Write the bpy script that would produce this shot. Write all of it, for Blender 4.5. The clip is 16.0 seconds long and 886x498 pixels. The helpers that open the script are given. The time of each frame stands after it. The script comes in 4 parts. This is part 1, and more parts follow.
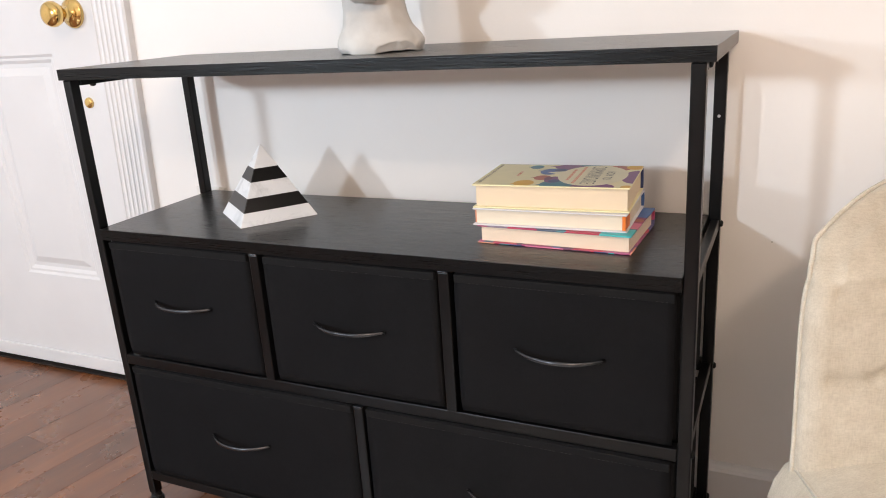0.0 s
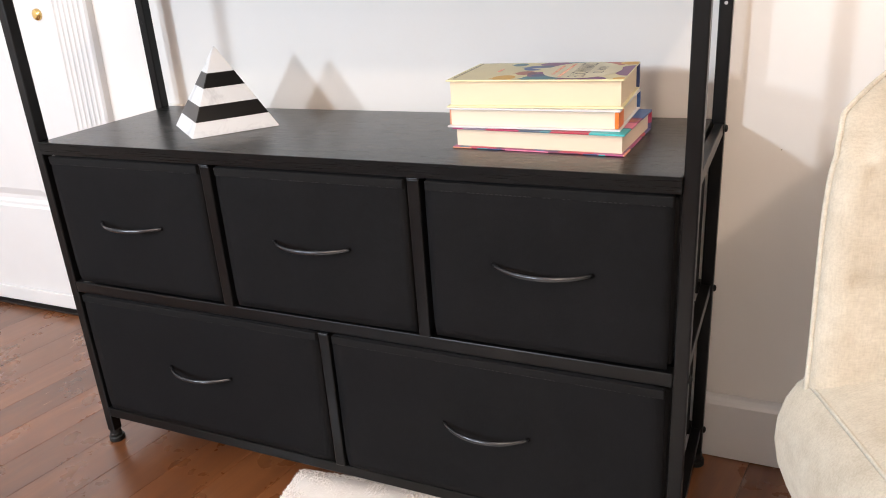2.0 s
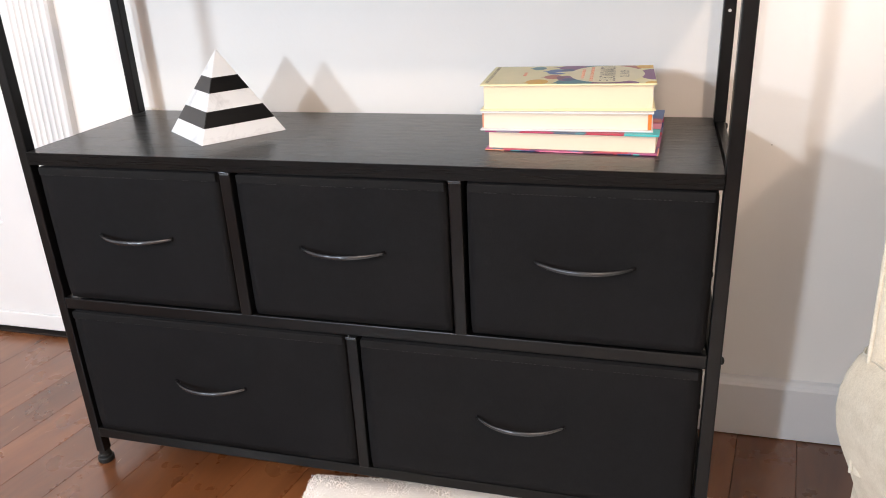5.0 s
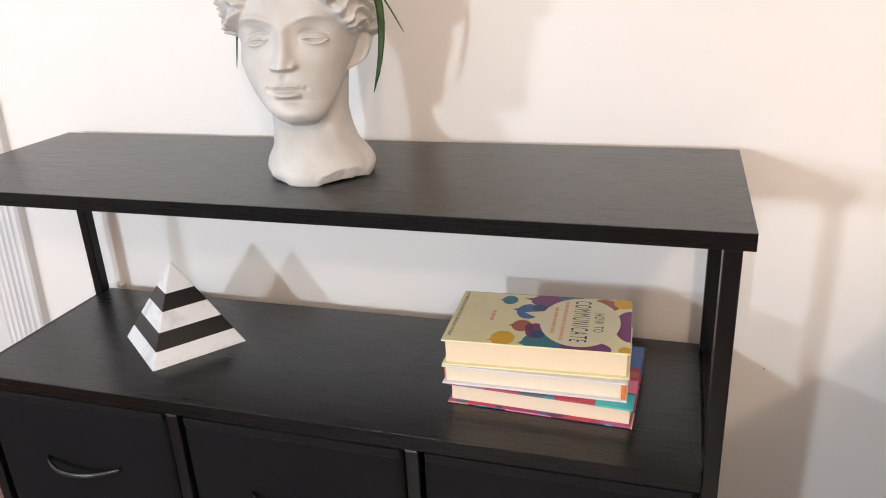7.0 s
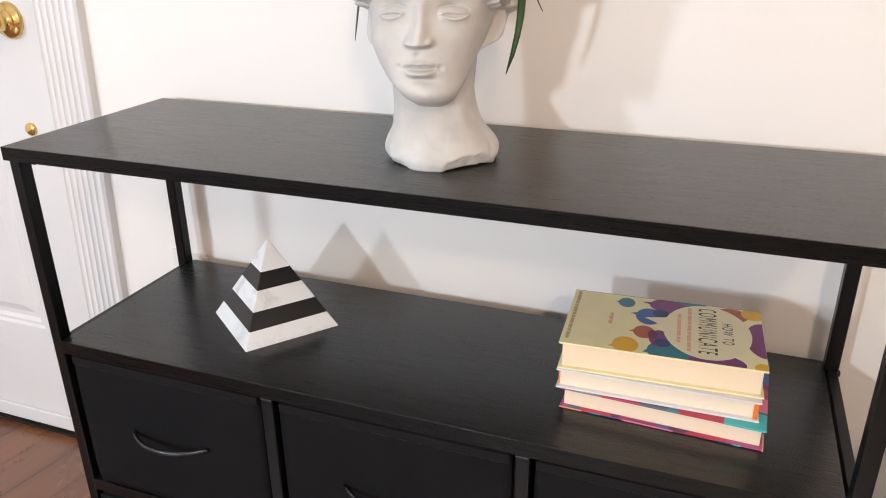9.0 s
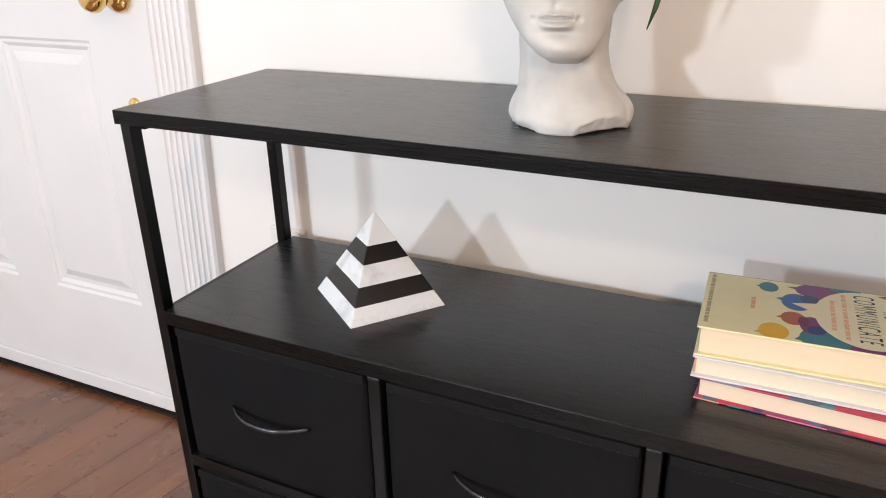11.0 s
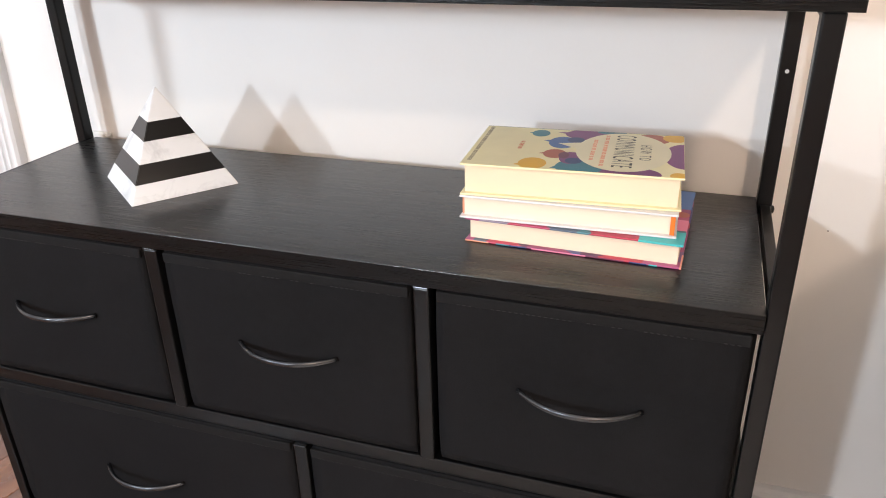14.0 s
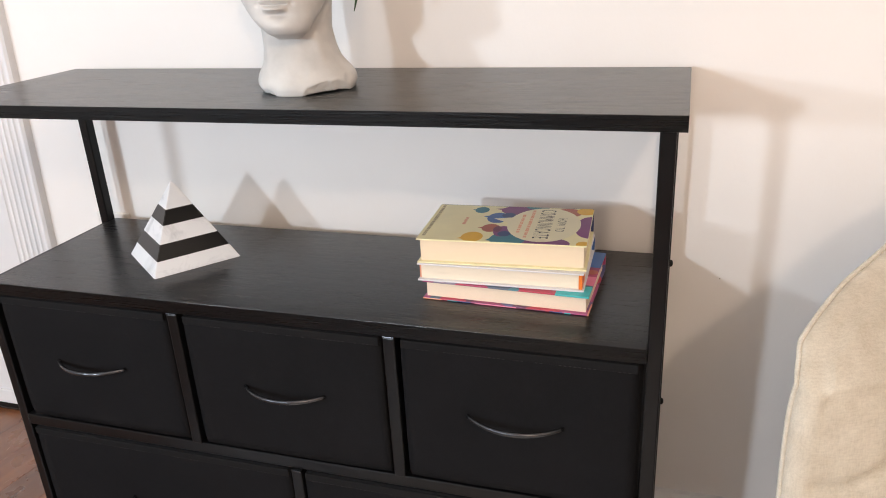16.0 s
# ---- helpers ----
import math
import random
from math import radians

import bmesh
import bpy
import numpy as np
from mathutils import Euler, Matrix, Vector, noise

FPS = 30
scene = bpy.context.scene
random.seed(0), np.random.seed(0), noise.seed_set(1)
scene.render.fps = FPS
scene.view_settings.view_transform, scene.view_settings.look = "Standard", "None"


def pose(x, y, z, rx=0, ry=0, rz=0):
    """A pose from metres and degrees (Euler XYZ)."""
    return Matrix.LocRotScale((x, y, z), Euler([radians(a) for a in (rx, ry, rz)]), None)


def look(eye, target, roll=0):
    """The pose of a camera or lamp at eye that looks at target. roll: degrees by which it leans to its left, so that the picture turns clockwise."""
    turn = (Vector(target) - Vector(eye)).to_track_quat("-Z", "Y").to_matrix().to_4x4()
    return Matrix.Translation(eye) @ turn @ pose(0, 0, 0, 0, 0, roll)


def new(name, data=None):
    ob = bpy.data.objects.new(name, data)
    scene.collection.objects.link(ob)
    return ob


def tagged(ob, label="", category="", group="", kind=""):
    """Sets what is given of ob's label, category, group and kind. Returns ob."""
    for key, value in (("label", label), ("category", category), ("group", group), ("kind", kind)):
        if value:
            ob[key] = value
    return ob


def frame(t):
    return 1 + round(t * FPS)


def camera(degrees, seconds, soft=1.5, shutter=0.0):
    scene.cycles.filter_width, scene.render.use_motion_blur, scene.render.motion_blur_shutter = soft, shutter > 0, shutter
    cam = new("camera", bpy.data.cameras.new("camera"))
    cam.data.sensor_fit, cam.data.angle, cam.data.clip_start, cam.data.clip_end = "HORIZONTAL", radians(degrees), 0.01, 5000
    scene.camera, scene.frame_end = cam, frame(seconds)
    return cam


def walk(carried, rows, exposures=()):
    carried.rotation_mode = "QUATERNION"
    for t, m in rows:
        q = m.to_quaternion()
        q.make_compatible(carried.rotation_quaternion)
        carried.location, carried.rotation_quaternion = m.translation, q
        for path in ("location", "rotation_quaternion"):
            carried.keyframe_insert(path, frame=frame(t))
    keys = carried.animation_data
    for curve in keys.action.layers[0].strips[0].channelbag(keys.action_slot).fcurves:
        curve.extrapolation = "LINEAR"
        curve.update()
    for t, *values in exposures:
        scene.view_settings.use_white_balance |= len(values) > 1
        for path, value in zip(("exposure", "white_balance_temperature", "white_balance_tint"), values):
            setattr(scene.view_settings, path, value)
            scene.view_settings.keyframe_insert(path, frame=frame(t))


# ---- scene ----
cam = camera(60.6, 16.0, 1.0)
EXPOSURES = [(0.0, 0.0), (1.0, 0.10), (1.5, 0.22), (2.0, 0.32), (2.5, 0.35), (3.2, 0.35), (5.3, 0.38), (5.5, 0.34), (6.0, 0.05), (7.0, -0.03), (9.2, -0.02), (11.3, 0.06),
             (12.0, 0.20), (12.5, 0.28), (13.5, 0.36), (14.5, 0.31), (15.0, 0.18), (15.5, 0.04), (16.0, 0.0)]
PATH = [
    (0, (0.59, -0.888, 0.887), (-0.232, 0.831, 0.279), -3.8),
    (0.5, (0.669, -0.837, 0.86), (-0.186, 0.865, 0.251), -4.7),
    (1, (0.665, -0.811, 0.825), (-0.191, 0.878, 0.181), -4.9),
    (1.5, (0.635, -0.785, 0.787), (-0.202, 0.894, 0.093), -4.5),
    (2, (0.576, -0.795, 0.793), (-0.225, 0.888, 0.068), -3.9),
    (2.5, (0.516, -0.833, 0.814), (-0.235, 0.865, 0.071), -3.3),
    (3, (0.474, -0.861, 0.815), (-0.201, 0.857, 0.046), -2.9),
    (3.2, (0.457, -0.864, 0.804), (-0.181, 0.863, 0.022), -2.7),
    (5.3, (0.402, -0.877, 0.831), (-0.121, 0.905, 0.088), -2.8),
    (5.5, (0.412, -0.863, 0.872), (-0.133, 0.921, 0.151), -3.3),
    (6, (0.442, -0.81, 0.982), (-0.133, 0.986, 0.314), -3.7),
    (6.2, (0.431, -0.779, 1.012), (-0.136, 1.009, 0.319), -3.7),
    (6.5, (0.425, -0.735, 1.019), (-0.15, 1.045, 0.314), -3.5),
    (7, (0.433, -0.68, 1.077), (-0.138, 1.09, 0.34), -2.9),
    (7.5, (0.432, -0.678, 1.079), (-0.132, 1.08, 0.31), -2.0),
    (8, (0.399, -0.686, 1.084), (-0.175, 1.062, 0.3), -1.2),
    (8.5, (0.368, -0.679, 1.09), (-0.233, 1.058, 0.301), -0.7),
    (9, (0.319, -0.66, 1.076), (-0.326, 1.062, 0.288), -0.5),
    (9.2, (0.303, -0.645, 1.077), (-0.353, 1.07, 0.286), -0.4),
    (11.3, (0.223, -0.642, 0.995), (-0.598, 1.0, 0.203), -1.5),
    (11.5, (0.207, -0.645, 0.968), (-0.592, 1.001, 0.161), -1.3),
    (12, (0.209, -0.633, 0.916), (-0.58, 1.008, 0.089), -1.5),
    (12.5, (0.261, -0.629, 0.903), (-0.482, 1.022, 0.052), -1.6),
    (13, (0.319, -0.622, 0.893), (-0.374, 1.047, 0.037), -1.7),
    (13.5, (0.353, -0.625, 0.897), (-0.279, 1.065, 0.035), -1.4),
    (14, (0.404, -0.621, 0.897), (-0.192, 1.085, 0.04), -1.4),
    (14.5, (0.439, -0.635, 0.898), (-0.149, 1.082, 0.058), -1.6),
    (15, (0.456, -0.657, 0.906), (-0.144, 1.068, 0.09), -2.1),
    (15.5, (0.494, -0.74, 0.961), (-0.133, 1.0, 0.199), -2.9),
    (16, (0.503, -0.785, 1.002), (-0.081, 0.974, 0.25), -3.1),
]
walk(cam, [(t, look(eye, target, roll)) for t, eye, target, roll in PATH], EXPOSURES)

# ---- world and light ----
world = bpy.data.worlds.new("world")
scene.world = world
world.use_nodes = True
world.node_tree.nodes["Background"].inputs[0].default_value = (0.9, 0.93, 1.0, 1)
world.node_tree.nodes["Background"].inputs[1].default_value = 0.05


def bulb(name, at, radius, watts, colour):
    """A globe lamp that shines all round."""
    data = bpy.data.lights.new(name, "POINT")
    data.shadow_soft_size, data.energy, data.color = radius, watts, colour
    ob = new(name, data)
    ob.location = at
    return ob


def shaded_lamp(name, eye, target, size, watts, colour):
    data = bpy.data.lights.new(name, "AREA")
    data.shape, data.size, data.energy, data.color = "DISK", size, watts, colour
    ob = new(name, data)
    ob.matrix_world = look(eye, target)
    return ob


COOL, WARM = (0.77, 0.885, 1.0), (1.0, 0.78, 0.60)
shaded_lamp("panel_lamp", (-0.62, -2.45, 1.21), (0.0, 0.3, 0.7), 0.12, 25, COOL)
bulb("globe_lamp", (-1.20, -1.60, 1.13), 0.06, 57, COOL)
bulb("globe_lamp", (1.22, -2.30, 2.18), 0.08, 66, WARM)


# ---- materials ----
def material(name, colour, rough=0.5, metal=0.0, spec=0.5):
    m = bpy.data.materials.new(name)
    m.use_nodes = True
    b = m.node_tree.nodes["Principled BSDF"]
    b.inputs["Base Color"].default_value = (*colour, 1)
    b.inputs["Roughness"].default_value = rough
    b.inputs["Metallic"].default_value = metal
    b.inputs["Specular IOR Level"].default_value = spec
    return m, m.node_tree, b


def coords(nt, scale=(1, 1, 1), turn=(0, 0, 0), space="Object"):
    tc, mp = nt.nodes.new("ShaderNodeTexCoord"), nt.nodes.new("ShaderNodeMapping")
    nt.links.new(tc.outputs[space], mp.inputs[0])
    mp.inputs["Scale"].default_value = scale
    mp.inputs["Rotation"].default_value = [radians(a) for a in turn]
    return mp.outputs[0]


def noise_tex(nt, vec, scale, detail=4, rough=0.55, distort=0.0):
    n = nt.nodes.new("ShaderNodeTexNoise")
    n.inputs["Scale"].default_value, n.inputs["Detail"].default_value = scale, detail
    n.inputs["Roughness"].default_value, n.inputs["Distortion"].default_value = rough, distort
    nt.links.new(vec, n.inputs["Vector"])
    return n.outputs[0]


def ramp(nt, fac, stops):
    r = nt.nodes.new("ShaderNodeValToRGB")
    e = r.color_ramp.elements
    while len(e) < len(stops):
        e.new(0.5)
    for el, (p, c) in zip(e, stops):
        el.position, el.color = p, (*c, 1) if len(c) == 3 else c
    nt.links.new(fac, r.inputs[0])
    return r.outputs[0]


def mix(nt, a, b, fac, mode="MIX"):
    n = nt.nodes.new("ShaderNodeMix")
    n.data_type, n.blend_type = "RGBA", mode
    for sock, v in ((n.inputs[0], fac), (n.inputs[6], a), (n.inputs[7], b)):
        if hasattr(v, "is_linked"):
            nt.links.new(v, sock)
        else:
            sock.default_value = v if isinstance(v, float) else (*v, 1)
    return n.outputs[2]


def bump(nt, b, height, strength, dist=0.001):
    n = nt.nodes.new("ShaderNodeBump")
    n.inputs["Strength"].default_value, n.inputs["Distance"].default_value = strength, dist
    nt.links.new(height, n.inputs["Height"])
    prev = b.inputs["Normal"]
    if prev.is_linked:
        nt.links.new(prev.links[0].from_socket, n.inputs["Normal"])
    nt.links.new(n.outputs[0], prev)


def grey(v):
    return (v, v, v)


def two_scale(name, dark, light, rough, fine, coarse, bump_s=0.2, dist=0.0005, metal=0.0, space="Object", spec=0.5):
    """A surface whose colour drifts at a coarse scale, with fine relief."""
    m, nt, b = material(name, light, rough, metal, spec)
    v = coords(nt, space=space)
    nt.links.new(ramp(nt, noise_tex(nt, v, coarse, 5), [(0.3, dark), (0.7, light)]), b.inputs["Base Color"])
    bump(nt, b, noise_tex(nt, v, fine, 3), bump_s, dist)
    return m


WALL = two_scale("wall_paint", (0.80, 0.765, 0.735), (0.83, 0.80, 0.775), 0.55, 160, 3.0, 0.25, 0.0008)
CEIL = two_scale("ceiling_paint", (0.80, 0.79, 0.77), (0.83, 0.82, 0.80), 0.8, 120, 2.0)
WHITE = two_scale("white_gloss_paint", (0.69, 0.68, 0.685), (0.73, 0.72, 0.725), 0.35, 60, 5.0, 0.08)
PLASTIC = two_scale("ivory_plastic", (0.77, 0.74, 0.70), (0.81, 0.78, 0.74), 0.35, 60, 9.0, 0.05)
BRASS = two_scale("polished_brass", (0.72, 0.48, 0.16), (0.84, 0.60, 0.24), 0.14, 90, 30.0, 0.05, 0.0003, 1.0)
STEEL = two_scale("black_coated_steel", (0.0026, 0.0026, 0.0029), (0.0044, 0.0044, 0.0048), 0.30, 900, 20.0, 0.15, 0.0003, spec=0.22)
HANDLE = two_scale("black_nickel_handle", (0.042, 0.044, 0.049), (0.072, 0.075, 0.081), 0.24, 400, 20.0, 0.05, 0.0002, 0.8)
HOLEGREY = material("nail_hole_grey", (0.22, 0.19, 0.17), 0.8)[0]
# pale grey painted as light showing through the bolt holes
HOLE_LIGHT = material("bolt_hole_disc", grey(0.5), 0.4)[0]
RUBBER = two_scale("black_plastic", grey(0.006), grey(0.01), 0.5, 300, 20.0, spec=0.3)


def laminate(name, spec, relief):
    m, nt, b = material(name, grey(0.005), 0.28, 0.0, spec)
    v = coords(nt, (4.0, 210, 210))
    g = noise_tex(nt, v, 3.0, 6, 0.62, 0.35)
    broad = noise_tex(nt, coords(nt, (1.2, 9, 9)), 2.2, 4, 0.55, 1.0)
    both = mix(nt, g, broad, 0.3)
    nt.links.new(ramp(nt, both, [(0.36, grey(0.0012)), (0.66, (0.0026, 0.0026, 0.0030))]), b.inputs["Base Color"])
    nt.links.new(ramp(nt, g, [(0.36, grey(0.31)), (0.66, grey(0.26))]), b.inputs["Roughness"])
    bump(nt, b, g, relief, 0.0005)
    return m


def fabric(name, dark, light, thread, rough=0.9, sheen=0.2, mottled=14.0, spec=0.2, relief=0.4, slub=0.08):
    """Cloth: crossed uneven threads over a mottled ground."""
    m, nt, b = material(name, light, rough, 0.0, spec)
    v = coords(nt)
    warp = noise_tex(nt, coords(nt, (thread, thread, thread * slub)), 1.0, 3, 0.6)
    weft = noise_tex(nt, coords(nt, (thread * slub, thread, thread)), 1.0, 3, 0.6)
    cloth = mix(nt, warp, weft, 0.5)
    spots = mix(nt, noise_tex(nt, v, mottled, 6, 0.65), noise_tex(nt, v, mottled * 7, 4), 0.4)
    col = ramp(nt, spots, [(0.34, dark), (0.66, light)])
    nt.links.new(mix(nt, col, ramp(nt, cloth, [(0.38, grey(0.80)), (0.60, grey(1.0))]), 0.7, "MULTIPLY"), b.inputs["Base Color"])
    b.inputs["Sheen Weight"].default_value = sheen
    bump(nt, b, cloth, relief, 0.0008)
    bump(nt, b, noise_tex(nt, v, 40, 4), 0.15, 0.002)
    return m


LAMINATE = laminate("black_woodgrain_laminate", 0.70, 0.08)
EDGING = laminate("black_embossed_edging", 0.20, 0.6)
DRAWER = fabric("black_woven_fabric", (0.0054, 0.0054, 0.0062), (0.0082, 0.0082, 0.0092), 1400, 0.8, 0.0, 14.0, 0.10)
HEM = fabric("black_fabric_hem", (0.0050, 0.0050, 0.0055), (0.0082, 0.0082, 0.0088), 1400, 0.75, 0.0, 30.0, 0.14)
THREAD = two_scale("grey_thread", grey(0.004), grey(0.011), 0.7, 900, 60.0)
LINEN = fabric("beige_linen", (0.47, 0.415, 0.330), (0.62, 0.575, 0.485), 640, 0.95, 0.1, 7.0, relief=0.6, slub=0.22)
PIPING = fabric("beige_piping", (0.50, 0.455, 0.37), (0.64, 0.60, 0.515), 700, 0.95, 0.1, 30.0)
RUG = two_scale("cream_shag", (0.86, 0.78, 0.73), (0.93, 0.87, 0.83), 1.0, 220, 18.0, 0.3, 0.002, spec=0.1)
PLASTER = two_scale("white_plaster", (0.47, 0.455, 0.435), (0.60, 0.585, 0.56), 0.75, 130, 22.0, 0.3, 0.0008)
LEAF = two_scale("green_leaf", (0.022, 0.055, 0.012), (0.05, 0.11, 0.025), 0.4, 200, 25.0)
SOIL = two_scale("dark_soil", (0.02, 0.014, 0.01), (0.05, 0.035, 0.025), 0.95, 200, 60.0, 0.8, 0.003)


def marble(name, base, vein, lo, hi):
    m, nt, b = material(name, base, 0.32)
    v = coords(nt)
    n = noise_tex(nt, v, 20, 6, 0.6, 0.9)
    nt.links.new(ramp(nt, n, [(lo, vein), (hi, base)]), b.inputs["Base Color"])
    bump(nt, b, noise_tex(nt, v, 300, 2), 0.05, 0.0003)
    return m


MARBLE = marble("white_marble", (0.78, 0.79, 0.81), (0.56, 0.57, 0.59), 0.29, 0.48)
BLACKSTONE = marble("black_marble", (0.005, 0.005, 0.0055), (0.03, 0.03, 0.03), 0.22, 0.34)


def floor_wood():
    m, nt, b = material("dark_stained_floorboard", (0.09, 0.035, 0.016), 0.3, 0.0, 0.9)
    info = nt.nodes.new("ShaderNodeObjectInfo")
    shift = nt.nodes.new("ShaderNodeVectorMath")
    shift.operation = "ADD"
    nt.links.new(coords(nt, (6, 0.8, 6)), shift.inputs[0])
    big = nt.nodes.new("ShaderNodeVectorMath")
    big.operation = "SCALE"
    nt.links.new(info.outputs["Random"], big.inputs[0])
    big.inputs["Scale"].default_value = 40
    nt.links.new(big.outputs[0], shift.inputs[1])
    g = noise_tex(nt, shift.outputs[0], 2.4, 8, 0.65, 0.7)
    col = ramp(nt, g, [(0.24, (0.080, 0.0255, 0.0085)), (0.5, (0.155, 0.0535, 0.018)), (0.78, (0.240, 0.092, 0.034))])
    tone = ramp(nt, info.outputs["Random"], [(0.0, grey(0.86)), (0.5, grey(0.99)), (1.0, (1.14, 1.10, 1.04))])
    nt.links.new(mix(nt, col, tone, 1.0, "MULTIPLY"), b.inputs["Base Color"])
    wear = noise_tex(nt, coords(nt, space="Object"), 9, 6)
    nt.links.new(ramp(nt, wear, [(0.3, grey(0.24)), (0.75, grey(0.36))]), b.inputs["Roughness"])
    # varnish
    b.inputs["Coat Weight"].default_value, b.inputs["Coat IOR"].default_value = 0.3, 1.5
    nt.links.new(ramp(nt, wear, [(0.3, grey(0.17)), (0.75, grey(0.25))]), b.inputs["Coat Roughness"])
    bump(nt, b, g, 0.05, 0.0010)
    return m


BOARD = floor_wood()
SCUFF = two_scale("pale_scuff", (0.34, 0.22, 0.15), (0.55, 0.42, 0.33), 0.7, 200, 30.0)
# dark colour of the board joints, also the shade in the door's gap
DARKGAP = material("dark_joint_and_gap", (0.012, 0.006, 0.004), 0.9)[0]


def pages(name, c):
    m, nt, b = material(name, c, 0.85)
    w = nt.nodes.new("ShaderNodeTexWave")
    w.bands_direction = "Z"
    w.inputs["Scale"].default_value, w.inputs["Distortion"].default_value = 520, 2.0
    w.inputs["Detail"].default_value = 3
    nt.links.new(coords(nt, (0.15, 0.15, 1)), w.inputs["Vector"])
    nt.links.new(ramp(nt, w.outputs[1], [(0.0, [k * 0.86 for k in c]), (1.0, c)]), b.inputs["Base Color"])
    bump(nt, b, w.outputs[1], 0.3, 0.0003)
    return m


PAGES = pages("cream_pages", (0.85, 0.70, 0.51))
PAGES2 = pages("pale_pages", (0.86, 0.76, 0.61))
PAGES3 = pages("pinkish_pages", (0.88, 0.72, 0.56))


def sheet(name, c, rough=0.38):
    return two_scale(name, [k * 0.93 for k in c], c, rough, 400, 30.0, 0.03, 0.0002)


COVER1 = sheet("pale_yellow_cover", (0.84, 0.77, 0.47))
COVER2 = sheet("white_cover", (0.74, 0.72, 0.74))
YELLOW, TEAL = sheet("mustard_print", (0.74, 0.42, 0.03)), sheet("teal_print", (0.04, 0.20, 0.25))
PURPLE, BLUE = sheet("purple_print", (0.20, 0.045, 0.17)), sheet("blue_print", (0.05, 0.13, 0.36))
RUST, WINE = sheet("rust_print", (0.42, 0.11, 0.06)), sheet("wine_print", (0.15, 0.03, 0.07))
INK, CREAM = sheet("dark_ink", (0.03, 0.025, 0.02)), sheet("cream_print", (0.80, 0.74, 0.52))
ORANGE, REDINK = sheet("orange_print", (0.80, 0.20, 0.03)), sheet("coral_ink", (0.70, 0.30, 0.18))
FAINT = sheet("faded_ink", (0.33, 0.29, 0.18))
PINK, SALMON = sheet("pink_print", (0.72, 0.20, 0.33)), sheet("salmon_print", (0.82, 0.36, 0.25))
AQUA, NAVY = sheet("aqua_print", (0.06, 0.48, 0.50)), sheet("navy_print", (0.03, 0.05, 0.16))


def patchwork():
    m, nt, b = material("multicoloured_cover", (0.6, 0.05, 0.15), 0.38)
    vo = nt.nodes.new("ShaderNodeTexVoronoi")
    vo.inputs["Scale"].default_value = 1.0
    nt.links.new(coords(nt, (26, 20, 40)), vo.inputs["Vector"])
    sep = nt.nodes.new("ShaderNodeSeparateColor")
    nt.links.new(vo.outputs["Color"], sep.inputs[0])
    cr = ramp(nt, sep.outputs[0], [(0.0, (0.45, 0.03, 0.06)), (0.25, (0.36, 0.05, 0.15)), (0.42, (0.10, 0.02, 0.08)),
                                   (0.58, (0.05, 0.28, 0.32)), (0.66, (0.55, 0.06, 0.16)), (0.86, (0.10, 0.10, 0.24))])
    nt.links.new(cr, b.inputs["Base Color"])
    return m


PATCH = patchwork()


# ---- mesh helpers ----
def part(name, bm, mat, parent=None, label="", smooth=False, kind=""):
    me = bpy.data.meshes.new(name)
    bm.to_mesh(me)
    bm.free()
    for p in me.polygons:
        p.use_smooth = smooth
    for one in (mat if isinstance(mat, (list, tuple)) else [mat]):
        me.materials.append(one)
    ob = new(name, me)
    ob.parent = parent
    return tagged(ob, label, kind=kind)


def thing(name, label, category, at=(0, 0, 0), rz=0.0, group="", kind=""):
    ob = new(name)
    ob.empty_display_size = 0.05
    ob.matrix_world = pose(*at, 0, 0, rz)
    return tagged(ob, label, category, group, kind)


def box(x0, x1, y0, y1, z0, z1, bevel=0.0, seg=2, bm=None):
    bm = bm or bmesh.new()
    m = Matrix.Translation(((x0 + x1) / 2, (y0 + y1) / 2, (z0 + z1) / 2)) @ Matrix.Diagonal((x1 - x0, y1 - y0, z1 - z0, 1))
    got = bmesh.ops.create_cube(bm, size=1, matrix=m)
    if bevel:
        es = list({e for v in got["verts"] for e in v.link_edges})
        bmesh.ops.bevel(bm, geom=es, offset=bevel, segments=seg, profile=0.5, affect="EDGES")
    return bm


def disc(r, depth, m, seg=20, r2=None, bm=None, bevel=0.0):
    """A short cylinder along z, centred, put at the pose m."""
    bm = bm or bmesh.new()
    got = bmesh.ops.create_cone(bm, cap_ends=True, segments=seg, radius1=r, radius2=r if r2 is None else r2, depth=depth, matrix=m)
    if bevel:
        es = [e for e in {e for v in got["verts"] for e in v.link_edges} if any(len(f.verts) > 4 for f in e.link_faces)]
        bmesh.ops.bevel(bm, geom=es, offset=bevel, segments=2, affect="EDGES")
    return bm


def lathe(profile, m, seg=28):
    """Spins (radius, height) pairs about z, then puts the result at the pose m."""
    bm = bmesh.new()
    rings = [[bm.verts.new(m @ Vector((r * math.cos(2 * math.pi * k / seg), r * math.sin(2 * math.pi * k / seg), h))) for k in range(seg)] for r, h in profile]
    for a, b in zip(rings, rings[1:]):
        for k in range(seg):
            bm.faces.new((a[k], a[(k + 1) % seg], b[(k + 1) % seg], b[k]))
    bm.faces.new(rings[0][::-1])
    bm.faces.new(rings[-1])
    bmesh.ops.recalc_face_normals(bm, faces=bm.faces)
    return bm


